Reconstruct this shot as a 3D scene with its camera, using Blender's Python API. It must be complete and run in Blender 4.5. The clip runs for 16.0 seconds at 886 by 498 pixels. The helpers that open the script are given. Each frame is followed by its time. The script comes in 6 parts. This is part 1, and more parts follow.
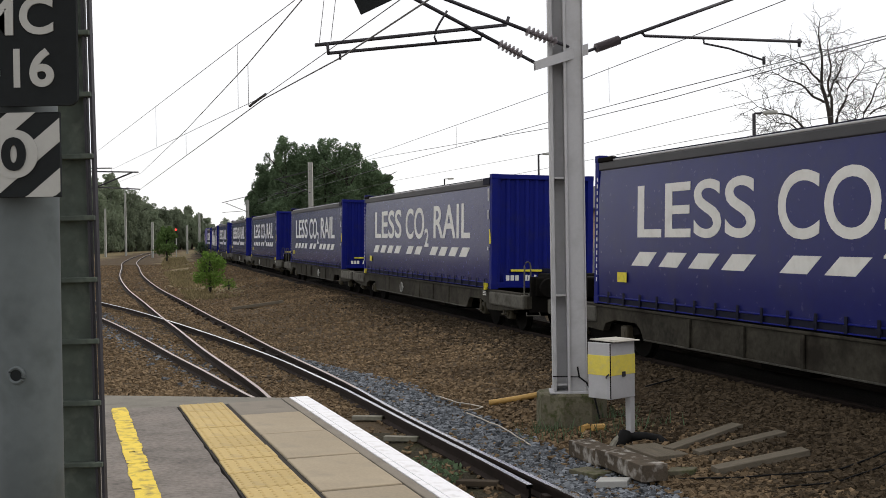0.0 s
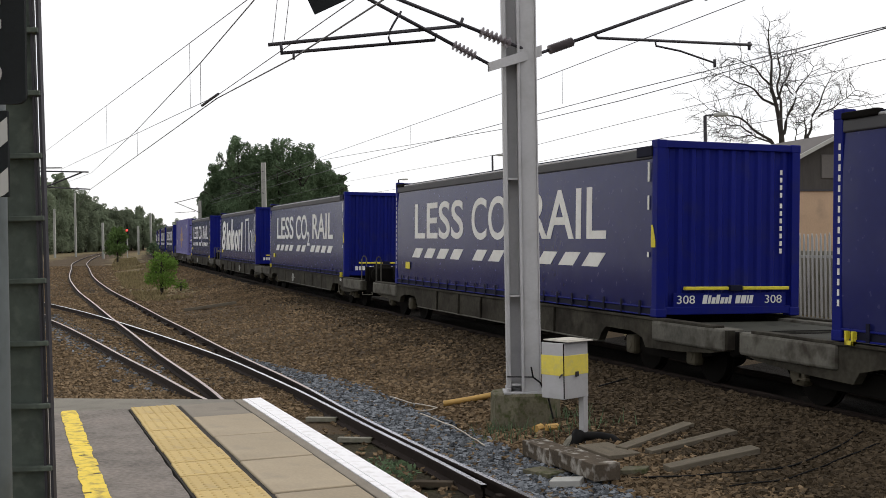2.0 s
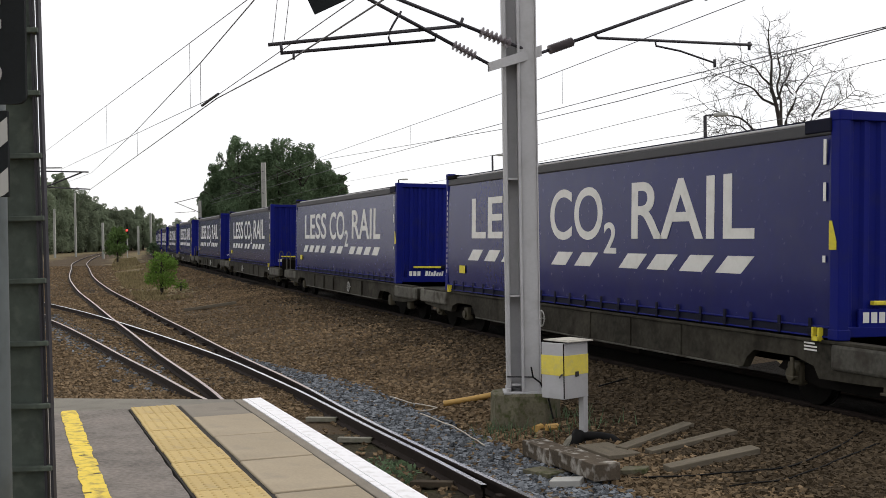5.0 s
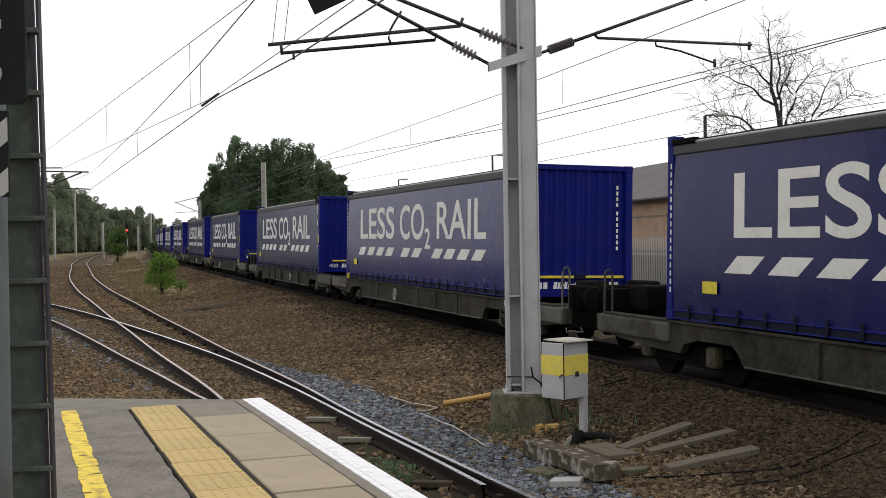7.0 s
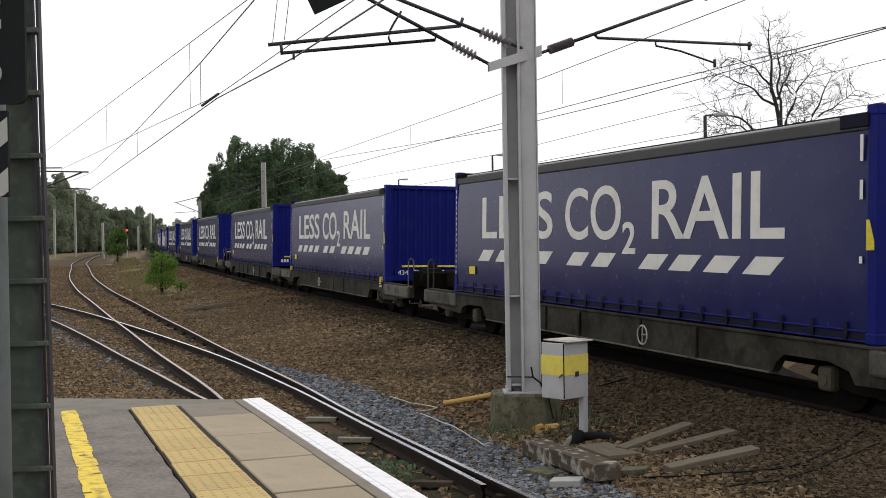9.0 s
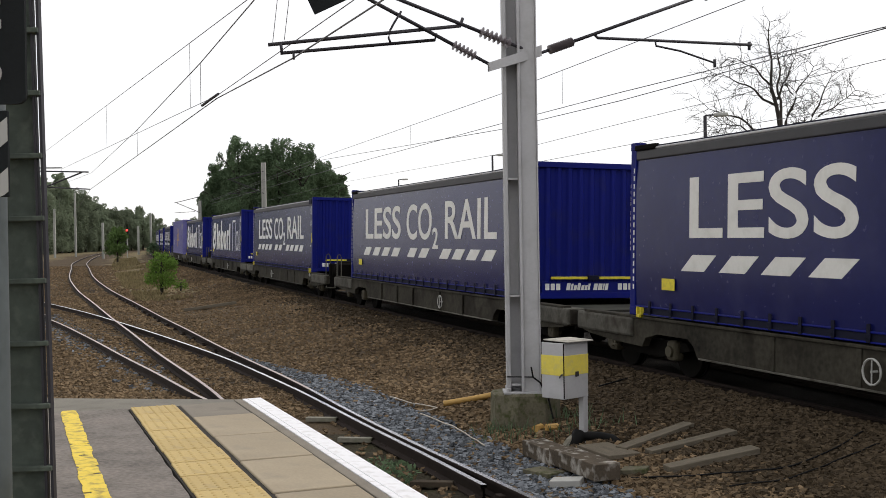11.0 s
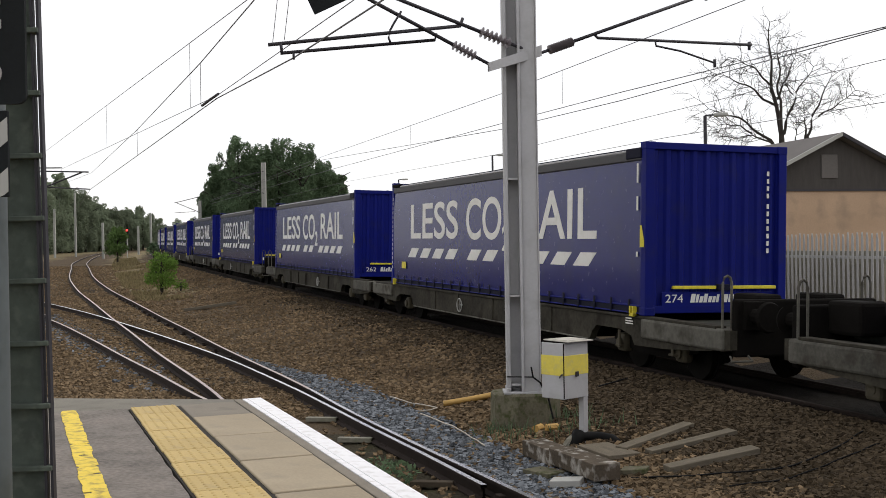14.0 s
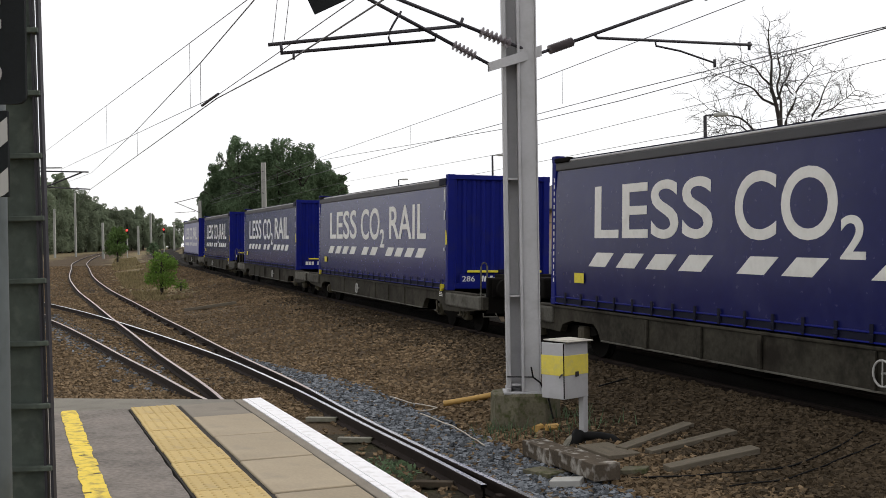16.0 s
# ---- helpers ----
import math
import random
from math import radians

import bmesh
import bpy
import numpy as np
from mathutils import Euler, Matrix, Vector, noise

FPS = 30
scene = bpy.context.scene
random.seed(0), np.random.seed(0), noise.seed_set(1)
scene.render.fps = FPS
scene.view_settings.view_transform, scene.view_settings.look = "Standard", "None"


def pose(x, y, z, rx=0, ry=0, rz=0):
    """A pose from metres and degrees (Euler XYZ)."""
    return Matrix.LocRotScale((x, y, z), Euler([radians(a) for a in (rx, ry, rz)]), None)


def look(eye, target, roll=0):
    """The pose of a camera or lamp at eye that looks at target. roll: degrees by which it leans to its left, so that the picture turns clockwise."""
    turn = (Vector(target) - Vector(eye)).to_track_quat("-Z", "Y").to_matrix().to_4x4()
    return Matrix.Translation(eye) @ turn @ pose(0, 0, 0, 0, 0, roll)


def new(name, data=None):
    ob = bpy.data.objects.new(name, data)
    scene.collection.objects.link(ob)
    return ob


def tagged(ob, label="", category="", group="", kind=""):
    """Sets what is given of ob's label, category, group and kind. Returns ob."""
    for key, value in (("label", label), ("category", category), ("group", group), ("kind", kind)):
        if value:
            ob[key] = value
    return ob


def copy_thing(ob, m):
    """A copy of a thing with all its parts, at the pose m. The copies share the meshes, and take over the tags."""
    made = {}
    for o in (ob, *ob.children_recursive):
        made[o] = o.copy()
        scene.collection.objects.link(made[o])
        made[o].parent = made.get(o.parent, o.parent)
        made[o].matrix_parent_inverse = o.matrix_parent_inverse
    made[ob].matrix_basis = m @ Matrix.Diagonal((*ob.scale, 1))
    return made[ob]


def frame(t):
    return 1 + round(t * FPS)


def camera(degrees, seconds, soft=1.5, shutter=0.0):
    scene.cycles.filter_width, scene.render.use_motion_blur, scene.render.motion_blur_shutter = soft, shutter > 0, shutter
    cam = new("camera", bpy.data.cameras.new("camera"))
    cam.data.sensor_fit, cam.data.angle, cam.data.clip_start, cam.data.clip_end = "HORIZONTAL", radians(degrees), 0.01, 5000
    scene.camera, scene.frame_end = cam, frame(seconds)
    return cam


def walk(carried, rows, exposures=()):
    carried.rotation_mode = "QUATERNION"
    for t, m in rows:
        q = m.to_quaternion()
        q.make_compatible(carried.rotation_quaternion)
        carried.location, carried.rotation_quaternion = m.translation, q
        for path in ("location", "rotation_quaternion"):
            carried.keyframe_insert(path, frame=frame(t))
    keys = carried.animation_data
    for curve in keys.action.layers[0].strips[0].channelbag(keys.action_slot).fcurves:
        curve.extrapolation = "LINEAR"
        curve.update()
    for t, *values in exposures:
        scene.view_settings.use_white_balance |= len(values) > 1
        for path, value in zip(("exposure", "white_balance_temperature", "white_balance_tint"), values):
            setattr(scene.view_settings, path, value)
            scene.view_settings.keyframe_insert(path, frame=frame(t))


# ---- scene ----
cam = camera(43.4, 16.0, soft=0.7)

EYE = 2.35      # eye height over the near rail
PITCH, ROLL = -0.327, -0.894


def eye_pose(yaw):
    return pose(0, 0, EYE, 90 + PITCH, 0, yaw) @ pose(0, 0, 0, 0, 0, ROLL)


# the camera stands on its tripod and pans a little to the right
walk(cam, [(0.0, eye_pose(2.36)), (0.5, eye_pose(2.36)), (0.75, eye_pose(2.22)), (1.0, eye_pose(1.9)), (1.25, eye_pose(1.32)),
           (1.5, eye_pose(0.7)), (1.75, eye_pose(0.2)), (2.0, eye_pose(0.0)), (2.3, eye_pose(0.0)), (16.0, eye_pose(0.0))],
     exposures=[(0.0, 0.0, 6750, 11), (16.0, 0.0, 6750, 11)])

# ---- light: white overcast sky, soft high sun ----
world = bpy.data.worlds.new("overcast_sky")
scene.world = world
world.use_nodes = True
wt = world.node_tree
wt.nodes.clear()
sky = wt.nodes.new("ShaderNodeTexSky")
sky.sky_type, sky.sun_disc = "NISHITA", False
sky.sun_elevation, sky.sun_rotation = radians(45), radians(75)
sky_bg = wt.nodes.new("ShaderNodeBackground")
sky_bg.inputs["Strength"].default_value = 0.02
wt.links.new(sky.outputs[0], sky_bg.inputs[0])
cloud_noise = wt.nodes.new("ShaderNodeTexNoise")
cloud_noise.inputs["Scale"].default_value = 2.2
cloud_noise.inputs["Detail"].default_value = 5
cloud_ramp = wt.nodes.new("ShaderNodeValToRGB")
cloud_ramp.color_ramp.elements[0].position, cloud_ramp.color_ramp.elements[0].color = 0.3, (0.90, 0.92, 0.96, 1)
cloud_ramp.color_ramp.elements[1].position, cloud_ramp.color_ramp.elements[1].color = 0.62, (0.97, 0.97, 0.985, 1)
wt.links.new(cloud_noise.outputs[0], cloud_ramp.inputs[0])
cloud_bg = wt.nodes.new("ShaderNodeBackground")
cloud_bg.inputs["Strength"].default_value = 1.02
wt.links.new(cloud_ramp.outputs[0], cloud_bg.inputs[0])
sky_add = wt.nodes.new("ShaderNodeAddShader")
wt.links.new(sky_bg.outputs[0], sky_add.inputs[0])
wt.links.new(cloud_bg.outputs[0], sky_add.inputs[1])
sky_out = wt.nodes.new("ShaderNodeOutputWorld")
wt.links.new(sky_add.outputs[0], sky_out.inputs[0])

sun = new("sun", bpy.data.lights.new("sun", "SUN"))
sun.data.energy, sun.data.angle, sun.data.color = 0.9, radians(28), (1.0, 0.97, 0.92)
sun.matrix_basis = look((60, 20, 62), (0, 4, 0), 0)


# ---- materials ----
def mat(name, color, rough=0.7, metal=0.0, vary=0.25, scale=3.0, fine=40.0, bump=0.15, dirt=None, dirt_amount=0.4, stretch=(1, 1, 1),
        island=0.0, obvary=0.0, spec=0.5, space="Object", bump_dist=0.01, thin=0.0):
    """A paint or stone with two scales of variation, stains of their own shape and a fine relief."""
    m = bpy.data.materials.new(name)
    m.use_nodes = True
    nt = m.node_tree
    n, ln = nt.nodes, nt.links
    b = n["Principled BSDF"]
    b.inputs["Metallic"].default_value = metal
    b.inputs["Specular IOR Level"].default_value = spec
    co = n.new("ShaderNodeTexCoord")
    mp = n.new("ShaderNodeMapping")
    mp.inputs["Scale"].default_value = stretch
    ln.new(co.outputs[space], mp.inputs[0])

    def tex(s, detail=4.0):
        t = n.new("ShaderNodeTexNoise")
        t.inputs["Scale"].default_value, t.inputs["Detail"].default_value = s, detail
        ln.new(mp.outputs[0], t.inputs["Vector"])
        return t

    def math2(op, a, c):
        k = n.new("ShaderNodeMath")
        k.operation = op
        for i, v in enumerate((a, c)):
            if isinstance(v, (int, float)):
                k.inputs[i].default_value = v
            else:
                ln.new(v, k.inputs[i])
        return k.outputs[0]

    big, small = tex(scale), tex(fine, 6.0)
    v = math2("ADD", math2("MULTIPLY", math2("SUBTRACT", big.outputs[0], 0.5), 2.2 * vary), math2("MULTIPLY", math2("SUBTRACT", small.outputs[0], 0.5), 1.8 * vary))
    if island:
        g = n.new("ShaderNodeNewGeometry")
        v = math2("ADD", v, math2("MULTIPLY", math2("SUBTRACT", g.outputs["Random Per Island"], 0.5), island * 2))
    if obvary:
        oi = n.new("ShaderNodeObjectInfo")
        v = math2("ADD", v, math2("MULTIPLY", math2("SUBTRACT", oi.outputs["Random"], 0.5), obvary * 2))
    hsv = n.new("ShaderNodeHueSaturation")
    hsv.inputs["Color"].default_value = (*color, 1)
    ln.new(math2("MAXIMUM", math2("ADD", v, 1.0), 0.05), hsv.inputs["Value"])
    col = hsv.outputs[0]
    if dirt:
        stain = tex(scale * 2.3, 8.0)
        ramp = n.new("ShaderNodeValToRGB")
        ramp.color_ramp.elements[0].position, ramp.color_ramp.elements[1].position = 0.5, 0.68
        ln.new(stain.outputs[0], ramp.inputs[0])
        mx = n.new("ShaderNodeMix")
        mx.data_type = "RGBA"
        ln.new(math2("MULTIPLY", ramp.outputs[0], dirt_amount), mx.inputs[0])
        ln.new(col, mx.inputs[6])
        mx.inputs[7].default_value = (*dirt, 1)
        col = mx.outputs[2]
    ln.new(col, b.inputs["Base Color"])
    ln.new(math2("MINIMUM", math2("ADD", rough - 0.1, math2("MULTIPLY", small.outputs[0], 0.2)), 1.0), b.inputs["Roughness"])
    if bump:
        bp = n.new("ShaderNodeBump")
        bp.inputs["Strength"].default_value, bp.inputs["Distance"].default_value = bump, bump_dist
        ln.new(small.outputs[0], bp.inputs["Height"])
        ln.new(bp.outputs[0], b.inputs["Normal"])
    if thin:
        # leaves and blades let part of the light through
        tr, mix = n.new("ShaderNodeBsdfTranslucent"), n.new("ShaderNodeMixShader")
        mix.inputs[0].default_value = thin
        ln.new(col, tr.inputs["Color"])
        ln.new(b.outputs[0], mix.inputs[1])
        ln.new(tr.outputs[0], mix.inputs[2])
        ln.new(mix.outputs[0], n["Material Output"].inputs["Surface"])
    return m


def glow(name, color, strength):
    m = bpy.data.materials.new(name)
    m.use_nodes = True
    b = m.node_tree.nodes["Principled BSDF"]
    b.inputs["Base Color"].default_value = (*color, 1)
    b.inputs["Emission Color"].default_value = (*color, 1)
    b.inputs["Emission Strength"].default_value = strength
    return m


# near-black ballast: the shade under the wagons is put into its colour
SHADE_BALLAST = mat("wagon_shade_ballast", (0.012, 0.010, 0.008), 0.95, vary=0.5, scale=0.8, fine=22, bump=1.0, bump_dist=0.05, spec=0.12)
BALLAST = mat("brown_ballast", (0.082, 0.060, 0.037), 0.95, vary=0.5, scale=0.5, fine=22, bump=1.0, dirt=(0.075, 0.05, 0.035), dirt_amount=0.5, bump_dist=0.05, spec=0.12)
STONE = mat("brown_stone", (0.160, 0.113, 0.067), 0.95, vary=0.3, scale=0.35, fine=30, island=0.40, dirt=(0.06, 0.045, 0.03), dirt_amount=0.5, spec=0.12)
STONE_BLUE = mat("blue_grey_stone", (0.135, 0.147, 0.162), 0.9, vary=0.2, scale=2, fine=30, island=0.6, spec=0.12)
DARK_SOIL = mat("dark_damp_soil", (0.042, 0.036, 0.023), 0.95, vary=0.6, scale=1.2, fine=20, bump=1.0, dirt=(0.05, 0.055, 0.022), dirt_amount=0.6, bump_dist=0.05, spec=0.12)
# darker stone: shade beside the train is put into the colour
STONE_DARK = mat("train_shade_stone", (0.062, 0.046, 0.029), 0.95, vary=0.25, scale=0.5, fine=30, island=0.36, spec=0.12)
LICHEN = mat("lichen_spotted_concrete", (0.085, 0.069, 0.052), 0.95, vary=0.5, scale=3.4, fine=28, bump=0.6, dirt=(0.44, 0.42, 0.38), dirt_amount=0.85, spec=0.12)
EARTH = mat("dry_grass_earth", (0.175, 0.138, 0.078), 1.0, vary=0.6, scale=0.35, fine=9, bump=0.8, dirt=(0.09, 0.10, 0.035), dirt_amount=0.6, spec=0.12)
RAIL_TOP = mat("polished_rail", (0.88, 0.88, 0.92), 0.22, 1.0, vary=0.1, scale=3, fine=50, bump=0.05)
RAIL_DULL = mat("dull_rusted_rail_head", (0.42, 0.35, 0.32), 0.4, 0.7, vary=0.25, scale=3, fine=50, bump=0.05)
RAIL_SIDE = mat("rusty_rail", (0.026, 0.019, 0.016), 0.85, 0.1, vary=0.4, scale=4, fine=40, spec=0.12)
SLEEPER = mat("weathered_sleeper", (0.055, 0.044, 0.032), 0.95, vary=0.5, scale=3, fine=30, stretch=(1, 8, 8), obvary=0.25, spec=0.12)
TIMBER = mat("grey_old_timber", (0.125, 0.108, 0.082), 0.95, vary=0.45, scale=3, fine=22, stretch=(1, 10, 10), obvary=0.15, spec=0.12)
CONCRETE = mat("stained_concrete", (0.21, 0.20, 0.16), 0.95, vary=0.3, scale=2.5, fine=35, dirt=(0.10, 0.10, 0.06), dirt_amount=0.6)
MOSSY = mat("mossy_concrete", (0.13, 0.12, 0.085), 0.95, vary=0.4, scale=5, fine=35, dirt=(0.05, 0.06, 0.02), dirt_amount=0.9, spec=0.12)
SLAB = mat("buff_paving_slab", (0.32, 0.265, 0.185), 0.92, vary=0.22, scale=1.6, fine=45, dirt=(0.24, 0.21, 0.16), dirt_amount=0.5, obvary=0.06)
SLAB_GREY = mat("grey_paving_slab", (0.20, 0.175, 0.14), 0.92, vary=0.2, scale=1.6, fine=60, dirt=(0.13, 0.115, 0.09), dirt_amount=0.6)
TACTILE = mat("yellow_tactile_slab", (0.48, 0.355, 0.15), 0.9, vary=0.18, scale=2.5, fine=60, dirt=(0.34, 0.27, 0.15), dirt_amount=0.5, obvary=0.06)
ASPHALT = mat("worn_asphalt", (0.158, 0.138, 0.12), 0.95, vary=0.8, scale=1.6, fine=28, bump=0.9, dirt=(0.25, 0.225, 0.20), dirt_amount=0.4)
PLAT_GREY = mat("platform_edge_concrete", (0.17, 0.158, 0.13), 0.95, vary=0.3, scale=2, fine=50, dirt=(0.11, 0.10, 0.08), dirt_amount=0.6)
WHITE_LINE = mat("worn_white_paint", (0.80, 0.80, 0.82), 0.75, vary=0.07, scale=4, fine=50, dirt=(0.45, 0.43, 0.40), dirt_amount=0.5)
YELLOW_LINE = mat("worn_yellow_paint", (0.74, 0.55, 0.065), 0.8, vary=0.2, scale=5, fine=45, dirt=(0.16, 0.12, 0.06), dirt_amount=0.7)
JOINT = mat("dark_joint", (0.022, 0.018, 0.014), 1.0, vary=0.3, scale=8, fine=40)
CURTAIN = mat("blue_curtain_cloth", (0.0085, 0.0122, 0.096), 0.24, vary=0.16, scale=0.7, fine=8, bump=0.05, dirt=(0.022, 0.025, 0.095), dirt_amount=0.5, obvary=0.25, spec=0.25, bump_dist=0.02)
BLUE_STEEL = mat("blue_container_paint", (0.0028, 0.0075, 0.138), 0.55, spec=0.12, vary=0.15, scale=1.2, fine=20, dirt=(0.014, 0.016, 0.085), dirt_amount=0.4, obvary=0.08)
PURPLE = mat("faded_violet_container_paint", (0.108, 0.104, 0.30), 0.55, vary=0.22, scale=1.0, fine=20, dirt=(0.085, 0.075, 0.19), dirt_amount=0.55)
PALE = mat("faded_pale_curtain", (0.22, 0.22, 0.34), 0.5, vary=0.15, scale=0.7, fine=8, dirt=(0.16, 0.16, 0.30), dirt_amount=0.4)
DARK_TRIM = mat("dark_container_trim", (0.008, 0.009, 0.022), 0.7, vary=0.3, scale=3, fine=30, spec=0.12)
ROOF_RAIL = mat("grey_roof_rail", (0.036, 0.036, 0.040), 0.6, 0.0, vary=0.25, scale=2, fine=25)
LETTER = mat("white_lettering", (0.70, 0.695, 0.66), 0.65, vary=0.07, scale=2, fine=20, dirt=(0.55, 0.54, 0.50), dirt_amount=0.5)
YELLOW = mat("yellow_paint", (0.66, 0.56, 0.03), 0.6, vary=0.15, scale=6, fine=40, dirt=(0.3, 0.22, 0.05))
GOLD = mat("ochre_emblem", (0.42, 0.25, 0.085), 0.6, vary=0.15, scale=4, fine=30)
WAGON = mat("grimy_grey_wagon_steel", (0.038, 0.035, 0.027), 0.85, 0.0, vary=0.9, scale=1.1, fine=14, dirt=(0.017, 0.014, 0.011), dirt_amount=0.95, spec=0.12)
END_FRAME = mat("dark_green_grey_end_frame", (0.040, 0.042, 0.034), 0.8, vary=0.4, scale=2, fine=25, dirt=(0.016, 0.014, 0.012), dirt_amount=0.8, spec=0.12)
WAGON_END = mat("light_grey_wagon_end", (0.092, 0.089, 0.076), 0.75, 0.0, vary=0.55, scale=1.3, fine=18, dirt=(0.032, 0.026, 0.02), dirt_amount=0.9, spec=0.12, obvary=0.35)
UNDER = mat("black_running_gear", (0.0075, 0.0068, 0.006), 0.95, vary=0.4, scale=4, fine=30, spec=0.06)
AXLE_BOX = mat("ochre_axle_box", (0.05, 0.042, 0.024), 0.8, vary=0.3, scale=6, fine=40)
GALV = mat("grey_painted_steel", (0.42, 0.42, 0.43), 0.6, 0.0, vary=0.10, scale=1.6, fine=30, bump=0.06, dirt=(0.30, 0.295, 0.29), dirt_amount=0.5)
FAR_MAST = mat("weathered_mast_steel", (0.36, 0.365, 0.34), 0.7, vary=0.15, scale=2, fine=20)
DARK_STEEL = mat("black_steel_tube", (0.03, 0.028, 0.035), 0.6, 0.2, vary=0.3, scale=5, fine=40)
WIRE = mat("dull_copper_wire", (0.16, 0.16, 0.165), 0.6, 0.3, vary=0.1, bump=0)
PORCELAIN = mat("brown_grey_insulator", (0.16, 0.14, 0.15), 0.35, vary=0.15, scale=8, fine=40)
POST = mat("grey_signal_post_paint", (0.085, 0.101, 0.105), 0.7, vary=0.22, scale=2.5, fine=18, dirt=(0.05, 0.062, 0.062), dirt_amount=0.7)
PANEL = mat("mottled_green_grey_sheet", (0.050, 0.064, 0.052), 0.85, vary=0.55, scale=5, fine=16, dirt=(0.10, 0.118, 0.095), dirt_amount=0.65)
BLACK_PLATE = mat("black_plate", (0.013, 0.015, 0.016), 0.85, vary=0.3, scale=3, fine=40, spec=0.15)
WHITE_PLATE = mat("white_plate", (0.36, 0.36, 0.34), 0.7, vary=0.07, scale=3, fine=40)
BRICK = mat("buff_brown_render", (0.42, 0.295, 0.20), 0.95, vary=0.2, scale=0.8, fine=25, dirt=(0.22, 0.17, 0.13), dirt_amount=0.5)
ROOF = mat("grey_brown_roof_slate", (0.125, 0.115, 0.11), 0.9, vary=0.2, scale=1, fine=18, obvary=0.12)
FENCE = mat("galvanised_fence_steel", (0.42, 0.42, 0.41), 0.7, vary=0.15, scale=1.5, fine=20)
BARK = mat("dark_bark", (0.030, 0.025, 0.021), 0.95, vary=0.3, scale=3, fine=20)
CONIFER = mat("dark_green_foliage", (0.108, 0.160, 0.090), 0.85, vary=0.3, scale=0.4, fine=3, bump=0, island=0.3, spec=0.12, thin=0.4)
# leaf green raised and greyed: distance haze is put into the colour
WOOD_LEAF = mat("hazed_woodland_foliage", (0.205, 0.245, 0.168), 0.9, vary=0.25, scale=0.15, fine=2, bump=0, island=0.12, obvary=0.22, spec=0.08, thin=0.45)
SCRUB_LEAF = mat("scrub_foliage", (0.095, 0.155, 0.05), 0.85, vary=0.3, scale=1, fine=5, bump=0, island=0.3, spec=0.12, thin=0.4)
BUSH_LEAF = mat("bright_bush_foliage", (0.135, 0.23, 0.045), 0.8, vary=0.3, scale=2, fine=9, bump=0, island=0.4, spec=0.15, thin=0.4)
GRASS = mat("dry_grass", (0.20, 0.165, 0.09), 0.95, vary=0.3, scale=1, fine=6, bump=0, island=0.3, spec=0.1, thin=0.4)
ORANGE = mat("faded_orange_pipe", (0.45, 0.27, 0.075), 0.6, vary=0.2, scale=4, fine=30)
CABLE = mat("black_rubber_cable", (0.008, 0.008, 0.008), 0.75, vary=0.2, bump=0, spec=0.15)
PALE_CABLE = mat("pale_cable", (0.42, 0.38, 0.32), 0.7, vary=0.2, bump=0)
RED_GLOW = glow("red_signal_lamp", (1.0, 0.06, 0.05), 1.3)


# ---- building helpers ----
def part(name, bm, material, parent=None, label="", smooth=False):
    me = bpy.data.meshes.new(name)
    bm.normal_update()
    bm.to_mesh(me)
    bm.free()
    for m in material if isinstance(material, (list, tuple)) else (material,):
        me.materials.append(m)
    if smooth:
        for q in me.polygons:
            q.use_smooth = True
    ob = new(name, me)
    if parent:
        ob.parent = parent
    return tagged(ob, label)


def share(name, like, parent, m):
    """One more piece on the mesh of a like piece."""
    ob = new(name, like.data)
    ob.parent = parent
    ob.matrix_basis = m
    return ob


def thing(name, label, category, group="", m=None, kind=""):
    ob = tagged(new(name), label, category, group, kind)
    if m is not None:
        ob.matrix_basis = m
    return ob


def box(bm, x0, y0, z0, x1, y1, z1, bevel=0.0, m=None, mi=0):
    made = bmesh.ops.create_cube(bm, size=1)["verts"]
    bmesh.ops.scale(bm, vec=(x1 - x0, y1 - y0, z1 - z0), verts=made)
    bmesh.ops.translate(bm, vec=((x0 + x1) / 2, (y0 + y1) / 2, (z0 + z1) / 2), verts=made)
    faces = {f for v in made for f in v.link_faces}
    if bevel:
        edges = {e for v in made for e in v.link_edges}
        done = bmesh.ops.bevel(bm, geom=list(edges), offset=bevel, segments=2, affect="EDGES", profile=0.5)
        made = list({v for f in done["faces"] for v in f.verts} | {v for v in made if v.is_valid})
        faces = {f for v in made for f in v.link_faces}
    for f in faces:
        f.material_index = mi
    if m is not None:
        bmesh.ops.transform(bm, matrix=m, verts=made)
    return made


def tube(bm, pts, radius, sides=8, mi=0, caps=True):
    """A round bar along points; radius may be a list."""
    pts = [Vector(p) for p in pts]
    rad = radius if isinstance(radius, (list, tuple)) else [radius] * len(pts)
    rings = []
    for i, p in enumerate(pts):
        d = (pts[min(i + 1, len(pts) - 1)] - pts[max(i - 1, 0)]).normalized()
        a = d.cross(Vector((0, 0, 1)) if abs(d.z) < 0.95 else Vector((1, 0, 0))).normalized()
        b = d.cross(a)
        rings.append([bm.verts.new(p + rad[i] * (a * math.cos(k * math.tau / sides) + b * math.sin(k * math.tau / sides))) for k in range(sides)])
    for r, q in zip(rings, rings[1:]):
        for k in range(sides):
            bm.faces.new((r[k], q[k], q[(k + 1) % sides], r[(k + 1) % sides])).material_index = mi
    if caps and sides > 2:
        bm.faces.new(rings[0]).material_index = mi
        bm.faces.new(rings[-1][::-1]).material_index = mi
    return rings


